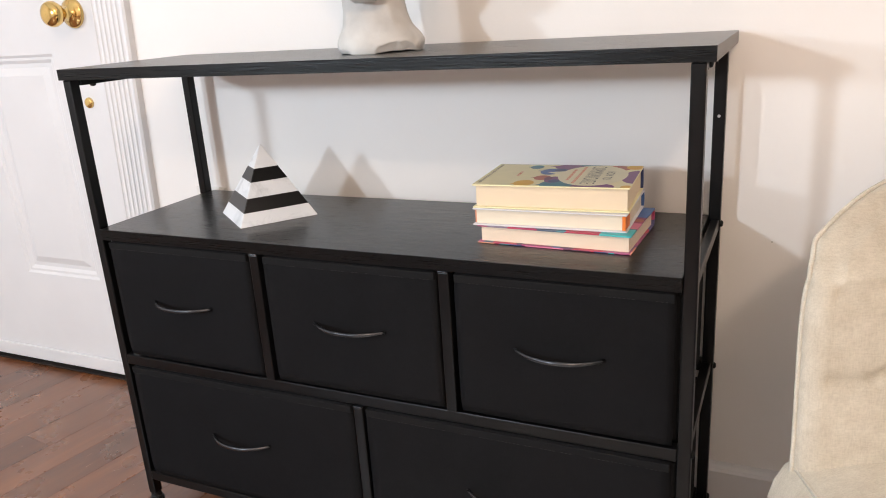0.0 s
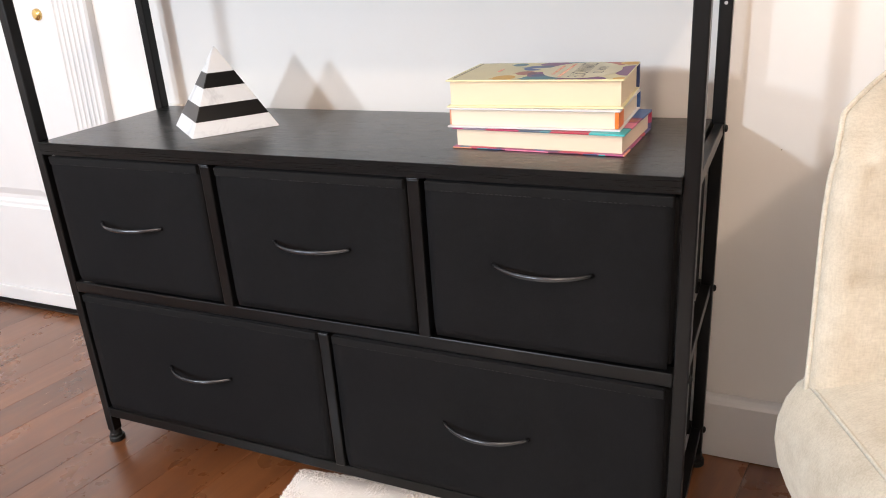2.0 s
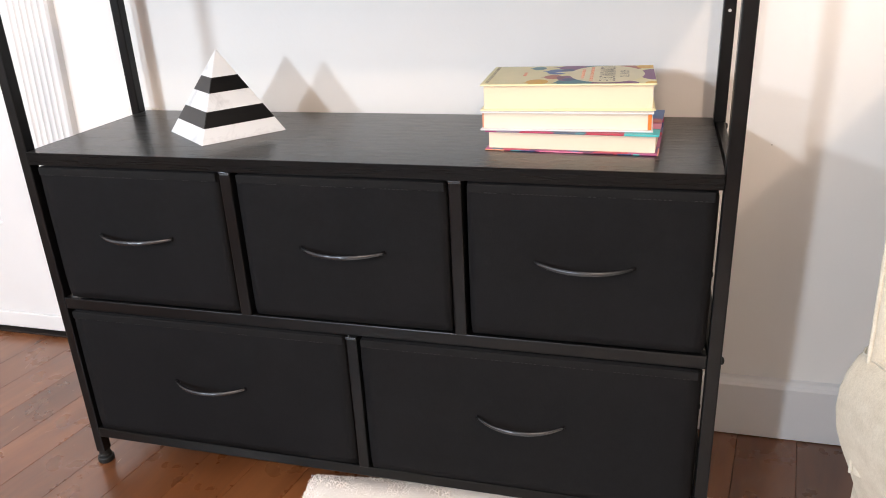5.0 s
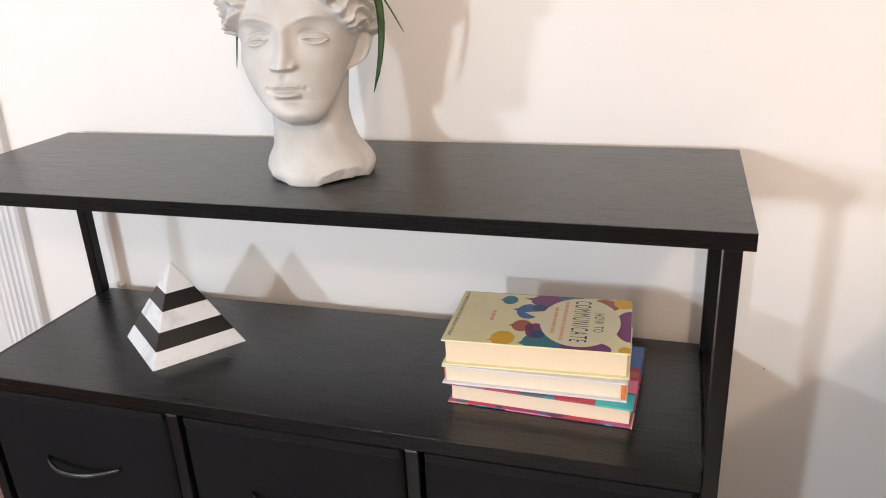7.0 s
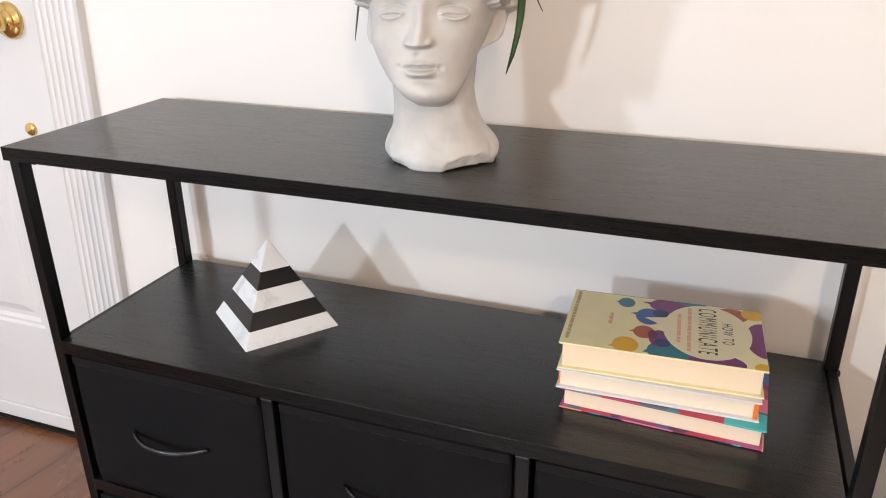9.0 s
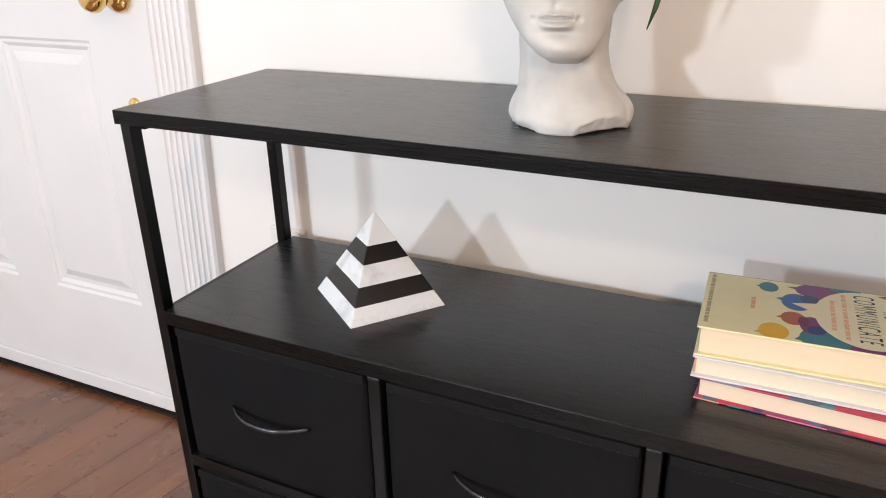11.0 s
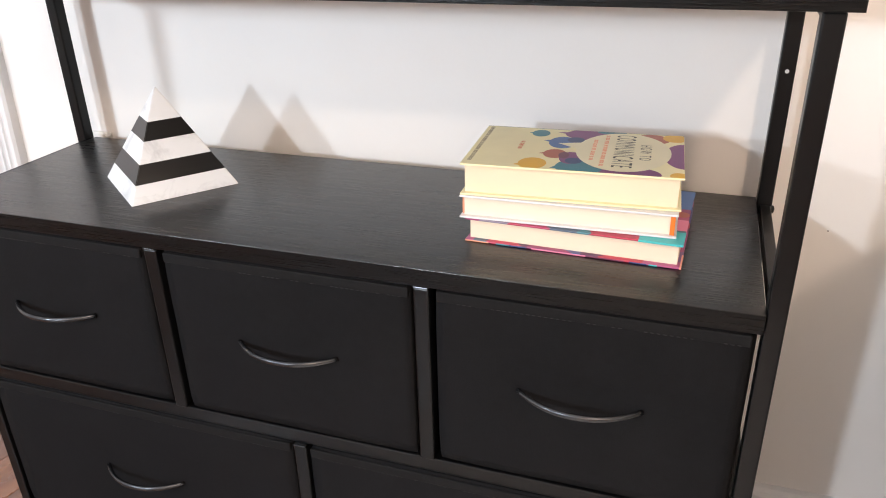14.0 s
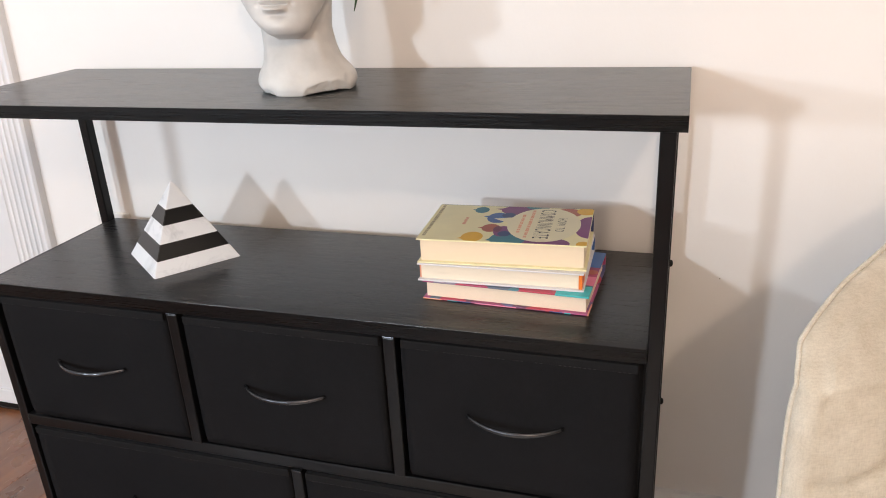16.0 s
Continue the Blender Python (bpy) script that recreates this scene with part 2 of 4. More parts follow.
def prism(outline, axis, a, b):
    """Extrudes a closed outline of (p, q) pairs along one axis from a to b."""
    put = {"z": lambda p, q, s: (p, q, s), "y": lambda p, q, s: (p, s, q), "x": lambda p, q, s: (s, p, q)}[axis]
    bm = bmesh.new()
    r0 = [bm.verts.new(put(p, q, a)) for p, q in outline]
    r1 = [bm.verts.new(put(p, q, b)) for p, q in outline]
    n = len(outline)
    for k in range(n):
        bm.faces.new((r0[k], r0[(k + 1) % n], r1[(k + 1) % n], r1[k]))
    bm.faces.new(r0[::-1])
    bm.faces.new(r1)
    bmesh.ops.recalc_face_normals(bm, faces=bm.faces)
    return bm


def sweep(points, widths, heights, up=Vector((0, 0, 1)), seg=10, bm=None):
    """An oval bar along a line of points, with a half width and half height at each."""
    bm = bm or bmesh.new()
    pts = [Vector(p) for p in points]
    rings = []
    for i, p in enumerate(pts):
        d = (pts[min(i + 1, len(pts) - 1)] - pts[max(i - 1, 0)]).normalized()
        side = d.cross(up).normalized()
        top = side.cross(d)
        rings.append([bm.verts.new(p + side * widths[i] * math.cos(2 * math.pi * k / seg) + top * heights[i] * math.sin(2 * math.pi * k / seg)) for k in range(seg)])
    for a, b in zip(rings, rings[1:]):
        for k in range(seg):
            bm.faces.new((a[k], a[(k + 1) % seg], b[(k + 1) % seg], b[k]))
    bm.faces.new(rings[0][::-1])
    bm.faces.new(rings[-1])
    bmesh.ops.recalc_face_normals(bm, faces=bm.faces)
    return bm


def grid_mesh(rows, closed=False, bm=None):
    """A sheet from rows of points; closed joins each row's end to its start."""
    bm = bm or bmesh.new()
    vs = [[bm.verts.new(p) for p in r] for r in rows]
    for a, b in zip(vs, vs[1:]):
        n = len(a)
        for k in range(n if closed else n - 1):
            bm.faces.new((a[k], a[(k + 1) % n], b[(k + 1) % n], b[k]))
    return bm, vs


# ---- the room ----
WY = 0.323                      # face of the wall behind the dresser
X0, X1, Y0, H = -2.7, 2.5, -3.3, 2.5
DL, DR, DY, DH = -1.79, -0.765, 0.385, 2.06     # door leaf: left, right, face, height

bm = box(DR + 0.012, X1, WY, WY + 0.16, 0, H)
box(X0, DL - 0.012, WY, WY + 0.16, 0, H, bm=bm)
box(DL - 0.012, DR + 0.012, WY, WY + 0.16, DH + 0.02, H, bm=bm)
tagged(part("wall_north", bm, WALL), "warm off-white painted plaster wall behind the dresser", "wall", kind="structure")
tagged(part("wall_west", box(X0 - 0.12, X0, Y0, WY + 0.16, 0, H), WALL), "warm off-white painted side wall", "wall", kind="structure")
tagged(part("wall_east", box(X1, X1 + 0.12, Y0, WY + 0.16, 0, H), WALL), "warm off-white painted side wall", "wall", kind="structure")
tagged(part("wall_south", box(X0 - 0.12, X1 + 0.12, Y0 - 0.12, Y0, 0, H), WALL), "warm off-white painted wall", "wall", kind="structure")
tagged(part("ceiling", box(X0 - 0.12, X1 + 0.12, Y0 - 0.12, WY + 0.16, H, H + 0.1), CEIL), "plain white painted ceiling", "ceiling", kind="structure")

# baseboards: rounded top edge
def baseboard(x0, x1):
    o = [(WY, 0.002), (WY - 0.016, 0.002), (WY - 0.016, 0.099), (WY - 0.013, 0.105), (WY - 0.008, 0.109), (WY, 0.111)]
    return part("baseboard", prism(o, "x", x0, x1), WHITE)

tagged(baseboard(-0.652, X1 - 0.002), "white painted wooden baseboard along the wall", "baseboard", kind="structure")
tagged(baseboard(X0 + 0.002, DL - 0.11), "white painted wooden baseboard along the wall", "baseboard", kind="structure")

# fluted casing and jamb round the door
def flutes(width, n=6):
    """Cross-section of a reeded board: (across, out of the wall)."""
    o = [(0, 0), (0, 0.015), (0.004, 0.019)]
    step = (width - 0.012) / n
    for k in range(n):
        s = 0.006 + k * step
        for j in range(7):
            o.append((s + step * (j / 6), 0.0195 - 0.0045 * math.sin(math.pi * j / 6) ** 0.7))
    return o + [(width - 0.004, 0.019), (width, 0.015), (width, 0)]

def casing_post(x, lean=0.0):
    o = [(x + p, WY - q) for p, q in flutes(0.092)]
    bm = prism(o, "z", 0.0, DH + 0.02)
    for v in bm.verts:
        v.co.x += lean * (v.co.z - 0.9)       # not quite plumb
    return tagged(part("door_casing", bm, WHITE), "white painted fluted wooden door casing", "door casing", kind="structure")

casing_post(-0.750, 0.042)
casing_post(DL - 0.112)
o = [(WY - q, DH + 0.021 + p) for p, q in flutes(0.092)]
tagged(part("door_casing", prism(o, "x", DL - 0.115, -0.652), WHITE), "white painted fluted wooden casing over the door", "door casing", kind="structure")
bm = box(DR + 0.003, DR + 0.012, WY + 0.001, WY + 0.159, 0, DH + 0.012)
box(DL - 0.012, DL - 0.003, WY + 0.001, WY + 0.159, 0, DH + 0.012, bm=bm)
box(DL - 0.012, DR + 0.012, WY + 0.001, WY + 0.159, DH + 0.012, DH + 0.02, bm=bm)
tagged(part("door_jamb", bm, WHITE), "white painted door jamb", "door jamb", kind="structure")
# dark strip added so that the gap under the door reads as shaded
tagged(part("door_gap_strip", box(DL, DR, DY - 0.004, WY + 0.155, 0.0005, 0.006, 0.002), DARKGAP), "dark strip standing for the shaded gap under the door", "threshold", kind="structure")


# ---- the door ----
def build_door():
    door = thing("door_1", "closed white six-panel entry door with brass hardware", "door", (0, 0, 0), kind="structure")
    xs = [DL, -1.655, -1.384, -1.255, -0.988, DR]
    zs = [0.016, 0.280, 0.840, 1.02, 1.52, 1.63, 1.93, DH]
    bm = bmesh.new()
    y = DY
    deep = 0.009
    for i in range(5):
        for j in range(7):
            a, b, c, d = xs[i], xs[i + 1], zs[j], zs[j + 1]
            if i in (1, 3) and j in (1, 3, 5):
                # moulded edge down into a recess, then a raised field
                pm = bmesh.new()
                loops = [(0, 0), (0.006, 0.004), (0.012, 0.004), (0.020, deep), (0.030, deep), (0.048, 0.002)]
                prev = None
                for ins, dy in loops:
                    ring = [pm.verts.new(p) for p in ((a + ins, y + dy, c + ins), (b - ins, y + dy, c + ins), (b - ins, y + dy, d - ins), (a + ins, y + dy, d - ins))]
                    if prev:
                        for k in range(4):
                            pm.faces.new((prev[k], prev[(k + 1) % 4], ring[(k + 1) % 4], ring[k]))
                    prev = ring
                pm.faces.new(prev)
                part("panel", pm, WHITE, door, "raised moulded door panel")
            else:
                bm.faces.new([bm.verts.new(p) for p in ((a, y, c), (b, y, c), (b, y, d), (a, y, d))])
    bmesh.ops.remove_doubles(bm, verts=bm.verts, dist=0.0002)
    box(DL, DR, y + 0.0105, y + 0.045, 0.012, DH, bm=bm)
    part("leaf", bm, WHITE, door)
    part("door_sweep", box(DL + 0.004, DR - 0.004, y - 0.007, y - 0.0005, 0.021, 0.058, 0.0025), WHITE, door, "white strip along the door's foot")
    face = Matrix.Translation((-0.893, y, 0.925)) @ Matrix.Rotation(radians(90), 4, "X")
    part("knob", lathe([(0.0325, 0), (0.0325, 0.003), (0.029, 0.008), (0.020, 0.011), (0.012, 0.016), (0.0105, 0.030), (0.014, 0.036), (0.023, 0.042),
                               (0.0275, 0.052), (0.0275, 0.058), (0.024, 0.066), (0.016, 0.070), (0.004, 0.0715)], face), BRASS, door, "polished brass door knob with round rose", True)
    lock = Matrix.Translation((-0.897, y, 0.727)) @ Matrix.Rotation(radians(90), 4, "X")
    part("deadbolt", lathe([(0.0125, 0), (0.0125, 0.003), (0.011, 0.006), (0.007, 0.0075), (0.002, 0.008)], lock, 20), BRASS, door, "small round brass lock button", True)
    return door


build_door()

# wall outlet half hidden behind the dresser
outlet = thing("wall_outlet", "ivory plastic outlet plate on the wall behind the dresser", "outlet", (-0.519, WY, 0.50))
part("plate", box(-0.037, 0.037, -0.006, 0.0, -0.058, 0.058, 0.003), PLASTIC, outlet)
for dz in (-0.02, 0.02):
    part("socket", box(-0.016, 0.016, -0.0075, -0.0055, dz - 0.014, dz + 0.014, 0.001), WHITE, outlet)
part("plug_pin", disc(0.004, 0.012, pose(0.034, -0.010, 0.054, 90)), PLASTIC, outlet)
# grey disc laid on the wall, its colour standing for the hole's dark mouth
tagged(part("nail_hole", disc(0.0009, 0.001, pose(0.570, WY - 0.0006, 0.512, 90), 8), HOLEGREY), "tiny dark nail hole in the painted wall", "nail hole", kind="structure")


# ---- the dresser ----
def build_dresser():
    d = thing("dresser", "black five-drawer fabric dresser with open shelf and metal frame", "dresser")
    POSTS = {-1: (-0.505, -0.4885), 1: (0.4805, 0.4975)}          # across
    PF, PB = (0.004, 0.022), (0.272, 0.290)
    # posts with levelling feet
    for s in (-1, 1):
        for ya, yb in (PF, PB):
            xa, xb = POSTS[s]
            post = part("post", box(xa, xb, ya, yb, 0.022, 0.811, 0.0018), STEEL, d)
            xm, ym = (xa + xb) / 2, (ya + yb) / 2
            part("foot", lathe([(0.0125, 0), (0.0135, 0.0015), (0.0135, 0.0085), (0.0125, 0.0100), (0.0105, 0.0102), (0.0105, 0.0150), (0.0095, 0.0160), (0.0095, 0.024)], pose(xm, ym, 0), 28), RUBBER, post, "round black levelling foot")
    # boards
    part("top_board", box(-0.508, 0.508, 0.0, 0.299, 0.8115, 0.829, 0.0003), LAMINATE, d, "black wood-grain laminate top board")
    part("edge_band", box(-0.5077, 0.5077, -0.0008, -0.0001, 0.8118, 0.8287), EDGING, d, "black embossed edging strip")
    part("shelf_board", box(-0.4840, 0.4800, -0.001, 0.288, 0.541, 0.560, 0.0003), LAMINATE, d, "black wood-grain laminate open shelf")
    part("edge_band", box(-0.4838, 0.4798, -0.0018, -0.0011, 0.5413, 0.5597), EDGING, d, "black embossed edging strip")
    # front rails and dividers
    for z0, z1 in ((0.3025, 0.3215), (0.056, 0.074)):
        part("rail", box(-0.4880, 0.4800, 0.003, 0.020, z0, z1, 0.0015), STEEL, d)
        part("rail", box(-0.4880, 0.4800, 0.274, 0.289, z0, z1, 0.0015), STEEL, d)
        for s in (-1, 1):
            xa, xb = sorted((s * 0.480, s * 0.494))
            part("side_rail", box(xa, xb, 0.0225, 0.2715, z0 + 0.001, z1 - 0.001, 0.001), STEEL, d)
    for s in (-1, 1):
        xa, xb = sorted((s * 0.4845, s * 0.4960))
        part("side_rail", box(xa, xb, 0.0225, 0.2715, 0.801, 0.811, 0.001), STEEL, d)
        part("side_rail", box(xa, xb, 0.0225, 0.2715, 0.541, 0.5575, 0.001), STEEL, d)
    # small gusset plates under the top, behind the right front post and before the rear one
    for y0, y1, yt in ((0.0225, 0.0235, 0.031), (0.2715, 0.2705, 0.263)):
        part("gusset", prism([(y0, 0.801), (yt, 0.801), (y1, 0.786), (y0, 0.786)], "x", 0.4825, 0.4845), STEEL, d, "small triangular steel gusset")
    part("rail", box(-0.4880, 0.4800, 0.276, 0.289, 0.796, 0.811, 0.001), STEEL, d)
    for xm, z0, z1 in ((-0.1625, 0.3217, 0.5408), (0.1625, 0.3217, 0.5408), (0.0, 0.0742, 0.3023)):
        post = part("divider", box(xm - 0.0085, xm + 0.0085, -0.001, 0.016, z0, z1 - 0.0022, 0.002), STEEL, d)
        # lighter metal strip added in place of the glint on the divider's end
        part("divider_glint", box(xm - 0.0078, xm + 0.0078, -0.0022, 0.014, z1 - 0.0022, z1, 0.0008), HANDLE, post, "lighter metal strip added for the glint on the divider's end")
    # bolts
    def bolt(m, parent=d):
        part("bolt", lathe([(0.0052, 0), (0.0052, 0.0015), (0.0042, 0.0032), (0.0015, 0.004)], m, 10), RUBBER, parent, smooth=True)
    for s in (-1, 1):
        for ya, z in ((0.013, 0.312), (0.281, 0.312), (0.281, 0.066), (0.281, 0.549), (0.013, 0.066)):
            bolt(pose(POSTS[s][0 if s < 0 else 1], ya, z, 0, s * 90, 0))
        for y in (0.05, 0.25):
            bolt(pose(s * 0.4960, y, 0.806, 0, s * 90, 0))
        # flat discs, no hole cut: light through it is put in the colour
        part("bolt_hole_disc", disc(0.0032, 0.001, pose(POSTS[s][0 if s < 0 else 1] + s * 0.0003, 0.281, 0.712, 0, 90, 0), 10), HOLE_LIGHT, d, "pale disc painted as light through a bolt hole")
        # right disc painted pale as if lit through, left one black
        part("bolt_hole_disc", disc(0.0022, 0.001, pose(sum(POSTS[s]) / 2, 0.2717, 0.712, 90, 0, 0), 10), HOLE_LIGHT if s > 0 else RUBBER, d, "small disc painted with the light and dark of a bolt hole")
    for x in (-0.490, 0.490):
        bolt(pose(x, 0.05, 0.801, 180, 0, 0))
    part("bolt", lathe([(0.006, 0), (0.006, 0.0085), (0.0045, 0.0115), (0.0015, 0.012)], pose(0, 0.15, 0.8115, 180, 0, 0), 12), RUBBER, d, smooth=True)
    part("bolt", disc(0.0035, 0.003, pose(-0.0155, 0.010, 0.3222), 10), RUBBER, d)

    # drawers
    def drawer(x0, x1, z0, z1, dy):
        xc, w = (x0 + x1) / 2, (x1 - x0)
        bm = box(x0 - 0.004, x1 + 0.004, dy + 0.011, 0.2705, z0, z1 - 0.006, 0.004)
        box_ = part("drawer", bm, DRAWER, d, "black fabric drawer bin")
        # soft front panel, slightly puffed, with rounded corners
        nx, nz = 26, 18
        rows = []
        for j in range(nz + 1):
            row = []
            for i in range(nx + 1):
                u, v = i / nx * 2 - 1, j / nz * 2 - 1
                e = (max(abs(u) ** 14, 0) + abs(v) ** 12)
                puff = 0.0055 * max(0.0, 1 - e * 0.55) + 0.0012 * noise.noise((x0 * 40 + u * 1.3, v * 1.2, z0 * 9))
                squeeze = 1 - 0.006 * abs(v) ** 8
                row.append((xc + u * w / 2 * squeeze, dy + 0.003 - puff, z0 + (v + 1) / 2 * (z1 - z0) - 0.0012 * abs(u) ** 10))
            rows.append(row)
        fb, vs = grid_mesh(rows)
        rim = [vs[0][i] for i in range(nx + 1)] + [vs[j][nx] for j in range(1, nz + 1)] + [vs[nz][i] for i in range(nx - 1, -1, -1)] + [vs[j][0] for j in range(nz - 1, 0, -1)]
        back = [fb.verts.new((v.co.x, dy + 0.008, v.co.z)) for v in rim]
        for k in range(len(rim)):
            fb.faces.new((rim[k], back[k], back[(k + 1) % len(rim)], rim[(k + 1) % len(rim)]))
        bmesh.ops.recalc_face_normals(fb, faces=fb.faces)
        part("front_panel", fb, DRAWER, box_, smooth=True)
        # stitched hem along the upper edge
        part("hem", box(x0 + 0.0012, x1 - 0.0012, dy - 0.0027, dy + 0.002, z1 - 0.0130, z1 - 0.0008, 0.0014), HEM, box_, "folded black fabric hem")
        stitches = bmesh.new()
        for k in range(int((w - 0.012) / 0.0058)):
            xs = x0 + 0.006 + k * 0.0058
            if noise.noise((xs * 60, z0 * 50, 2.0)) < -0.02:
                continue                # worn or sunk stitches
            box(xs, xs + 0.0030, dy - 0.0032, dy - 0.0020, z1 - 0.0123, z1 - 0.0116, bm=stitches)
        part("stitching", stitches, THREAD, box_, "grey stitched seam", kind="stuff")
        # bow handle
        zc = z0 + (z1 - z0) * 0.505 + 0.0035
        n = 25
        pts, ww, hh = [], [], []
        for k in range(n):
            s = k / (n - 1) * 2 - 1
            pts.append((xc + s * 0.0615, dy - 0.0025 - 0.0265 * (1 - abs(s) ** 2.2), zc))
            ww.append(0.0029)
            hh.append(0.0029 + 0.0007 * (1 - s * s))
        part("handle", sweep(pts, ww, hh), HANDLE, box_, "curved dark metal bow handle", True)

    drawer(-0.4725, -0.1760, 0.3260, 0.5385, 0.002)
    drawer(-0.1465, 0.1500, 0.3260, 0.5385, 0.001)
    drawer(0.1770, 0.4735, 0.3260, 0.5385, 0.002)
    drawer(-0.4780, -0.0125, 0.0765, 0.3005, 0.002)
    drawer(0.0125, 0.4735, 0.0765, 0.3005, 0.001)
    return d


build_dresser()


# ---- striped pyramid ----
def build_pyramid():
    p = thing("pyramid_ornament", "black and white striped marble pyramid on the black shelf", "ornament", (-0.2405, 0.1515, 0.5603), 52.5)
    side, hgt = 0.1335, 0.1245
    cuts = [0.0, 0.165, 0.335, 0.525, 0.690, 1.0]
    for k in range(5):
        a, b = cuts[k], cuts[k + 1]
        bm = bmesh.new()
        ra, rb = side / 2 * (1 - a), side / 2 * (1 - b)
        gap = 0.00012
        lo = [bm.verts.new((sx * ra, sy * ra, a * hgt + (gap if k else 0))) for sx, sy in ((-1, -1), (1, -1), (1, 1), (-1, 1))]
        if k == 4:
            tip = bm.verts.new((0, 0, hgt))
            hi = [tip] * 4
            for i in range(4):
                bm.faces.new((lo[i], lo[(i + 1) % 4], tip))
        else:
            hi = [bm.verts.new((sx * rb, sy * rb, b * hgt)) for sx, sy in ((-1, -1), (1, -1), (1, 1), (-1, 1))]
            for i in range(4):
                bm.faces.new((lo[i], lo[(i + 1) % 4], hi[(i + 1) % 4], hi[i]))
            bm.faces.new(hi)
        bm.faces.new(lo[::-1])
        es = [e for e in bm.edges if abs(e.verts[0].co.z - e.verts[1].co.z) > 0.004]
        bmesh.ops.bevel(bm, geom=es, offset=0.0008, segments=2, affect="EDGES")
        bmesh.ops.recalc_face_normals(bm, faces=bm.faces)
        part("stone_layer", bm, BLACKSTONE if k % 2 else MARBLE, p, "black marble band" if k % 2 else "white marble band with grey veins")


build_pyramid()


# ---- books ----
def build_book(name, label, at, rz, w, dep, thick, cover, page, spine_mat, lower=None):
    """Lies flat; origin at the front left lower corner; fore-edge towards -y, spine at the back."""
    b = thing(name, label, "book", at, rz, "stack of books on the shelf")
    c = 0.0022
    bm = box(0.004, w - 0.004, 0.006, dep - 0.004, c, thick - c)
    # slightly hollow fore-edge
    part("page_block", bm, page, b, "cream page edges")
    part("cover_board", box(0, w, 0, dep, 0, c, 0.0008), lower or cover, b)
    part("cover_board", box(0, w, 0, dep, thick - c, thick, 0.0008), cover, b)
    o = [(dep - 0.003, 0.0002)] + [(dep + 0.005 * math.sin(math.pi * k / 10), thick * k / 10) for k in range(11)] + [(dep - 0.003, thick - 0.0002), (dep - 0.0015, thick / 2)]
    part("spine", prism(o, "x", 0.0004, w - 0.0004), spine_mat, b)
    return b


low = build_book("book", "hardback book with bright red and teal cover, bottom of stack", (0.1855, 0.0765, 0.5602), -2.3, 0.2200, 0.146, 0.0262, PATCH, PAGES3, PATCH)
part("cover_print", box(0.178, 0.2202, -0.0004, 0.03, 0.0240, 0.0263, 0.0003), AQUA, low, "aqua corner of the cover")
part("cover_print", box(0.1995, 0.2203, 0.092, 0.146, 0.0240, 0.02632, 0.0003), BLUE, low)
part("cover_print", box(0.1995, 0.2203, 0.034, 0.062, 0.0240, 0.02631, 0.0003), PINK, low)
part("cover_print", disc(0.0075, 0.0024, pose(0.2125, 0.076, 0.02515), 18), RUST, low, "round brown motif")
part("cover_print", box(0.2186, 0.2204, -0.0006, 0.030, 0.0002, 0.0023, 0.0003), SALMON, low)
for x0, x1, tint in ((0.0, 0.026, REDINK), (0.034, 0.048, TEAL), (0.048, 0.066, NAVY), (0.072, 0.128, PINK), (0.128, 0.166, WINE), (0.171, 0.188, NAVY), (0.190, 0.198, AQUA)):
    part("cover_print", box(x0, x1, -0.0006, 0.004, 0.0001, 0.0015, 0.0003), tint, low)
mid = build_book("book", "hardback book with white cover, middle of the stack", (0.180, 0.0745, 0.5866), 1.2, 0.2180, 0.140, 0.0250, COVER2, PAGES2, BLUE)
part("flap", box(0.2112, 0.2156, 0.0024, 0.034, 0.0028, 0.0222), ORANGE, mid, "orange jacket flap")
part("flap", box(0.0020, 0.0039, 0.0058, 0.030, 0.0028, 0.0222), REDINK, mid, "orange jacket flap")
top = build_book("book", "thick pale yellow hardback with speech-bubble cover, top of stack", (0.1805, 0.0755, 0.6118), 3.0, 0.2195, 0.138, 0.0343, COVER1, PAGES, NAVY)


def bubble(bm_parent, cx, cy, rx, ry, mat, z, tail=None, label=""):
    """A flat printed balloon on the cover, with an optional tail to a point."""
    bm = bmesh.new()
    n = 36
    pts = []
    W, D = 0.2190, 0.1375
    for k in range(n):
        a = 2 * math.pi * k / n
        pts.append([cx + rx * math.cos(a), cy + ry * math.sin(a)])
    if tail:
        k0 = min(range(n), key=lambda k: (pts[k][0] - tail[0]) ** 2 + (pts[k][1] - tail[1]) ** 2)
        pts[k0] = list(tail)
    pts = [(min(max(x, 0.0006), W), min(max(y, 0.0006), D)) for x, y in pts]
    clean = [p for k, p in enumerate(pts) if (p[0] - pts[k - 1][0]) ** 2 + (p[1] - pts[k - 1][1]) ** 2 > 1e-9]
    bm.faces.new([bm.verts.new((x, y, z)) for x, y in clean])
    bmesh.ops.triangulate(bm, faces=bm.faces)
    bmesh.ops.recalc_face_normals(bm, faces=bm.faces)
    return part("cover_print", bm, mat, bm_parent, label)


TZ = 0.0343
bubble(top, 0.219, 0.066, 0.020, 0.040, PURPLE, TZ + 0.00015)
bubble(top, 0.168, 0.004, 0.030, 0.019, PURPLE, TZ + 0.00018)
bubble(top, 0.118, 0.122, 0.026, 0.019, PURPLE, TZ + 0.00016, (0.0827, 0.1256))
bubble(top, 0.142, 0.136, 0.016, 0.008, TEAL, TZ + 0.00018)
bubble(top, 0.186, 0.119, 0.019, 0.017, RUST, TZ + 0.00014)
bubble(top, 0.210, 0.126, 0.013, 0.014, YELLOW, TZ + 0.00020)
bubble(top, 0.214, 0.004, 0.0085, 0.010, YELLOW, TZ + 0.00030)
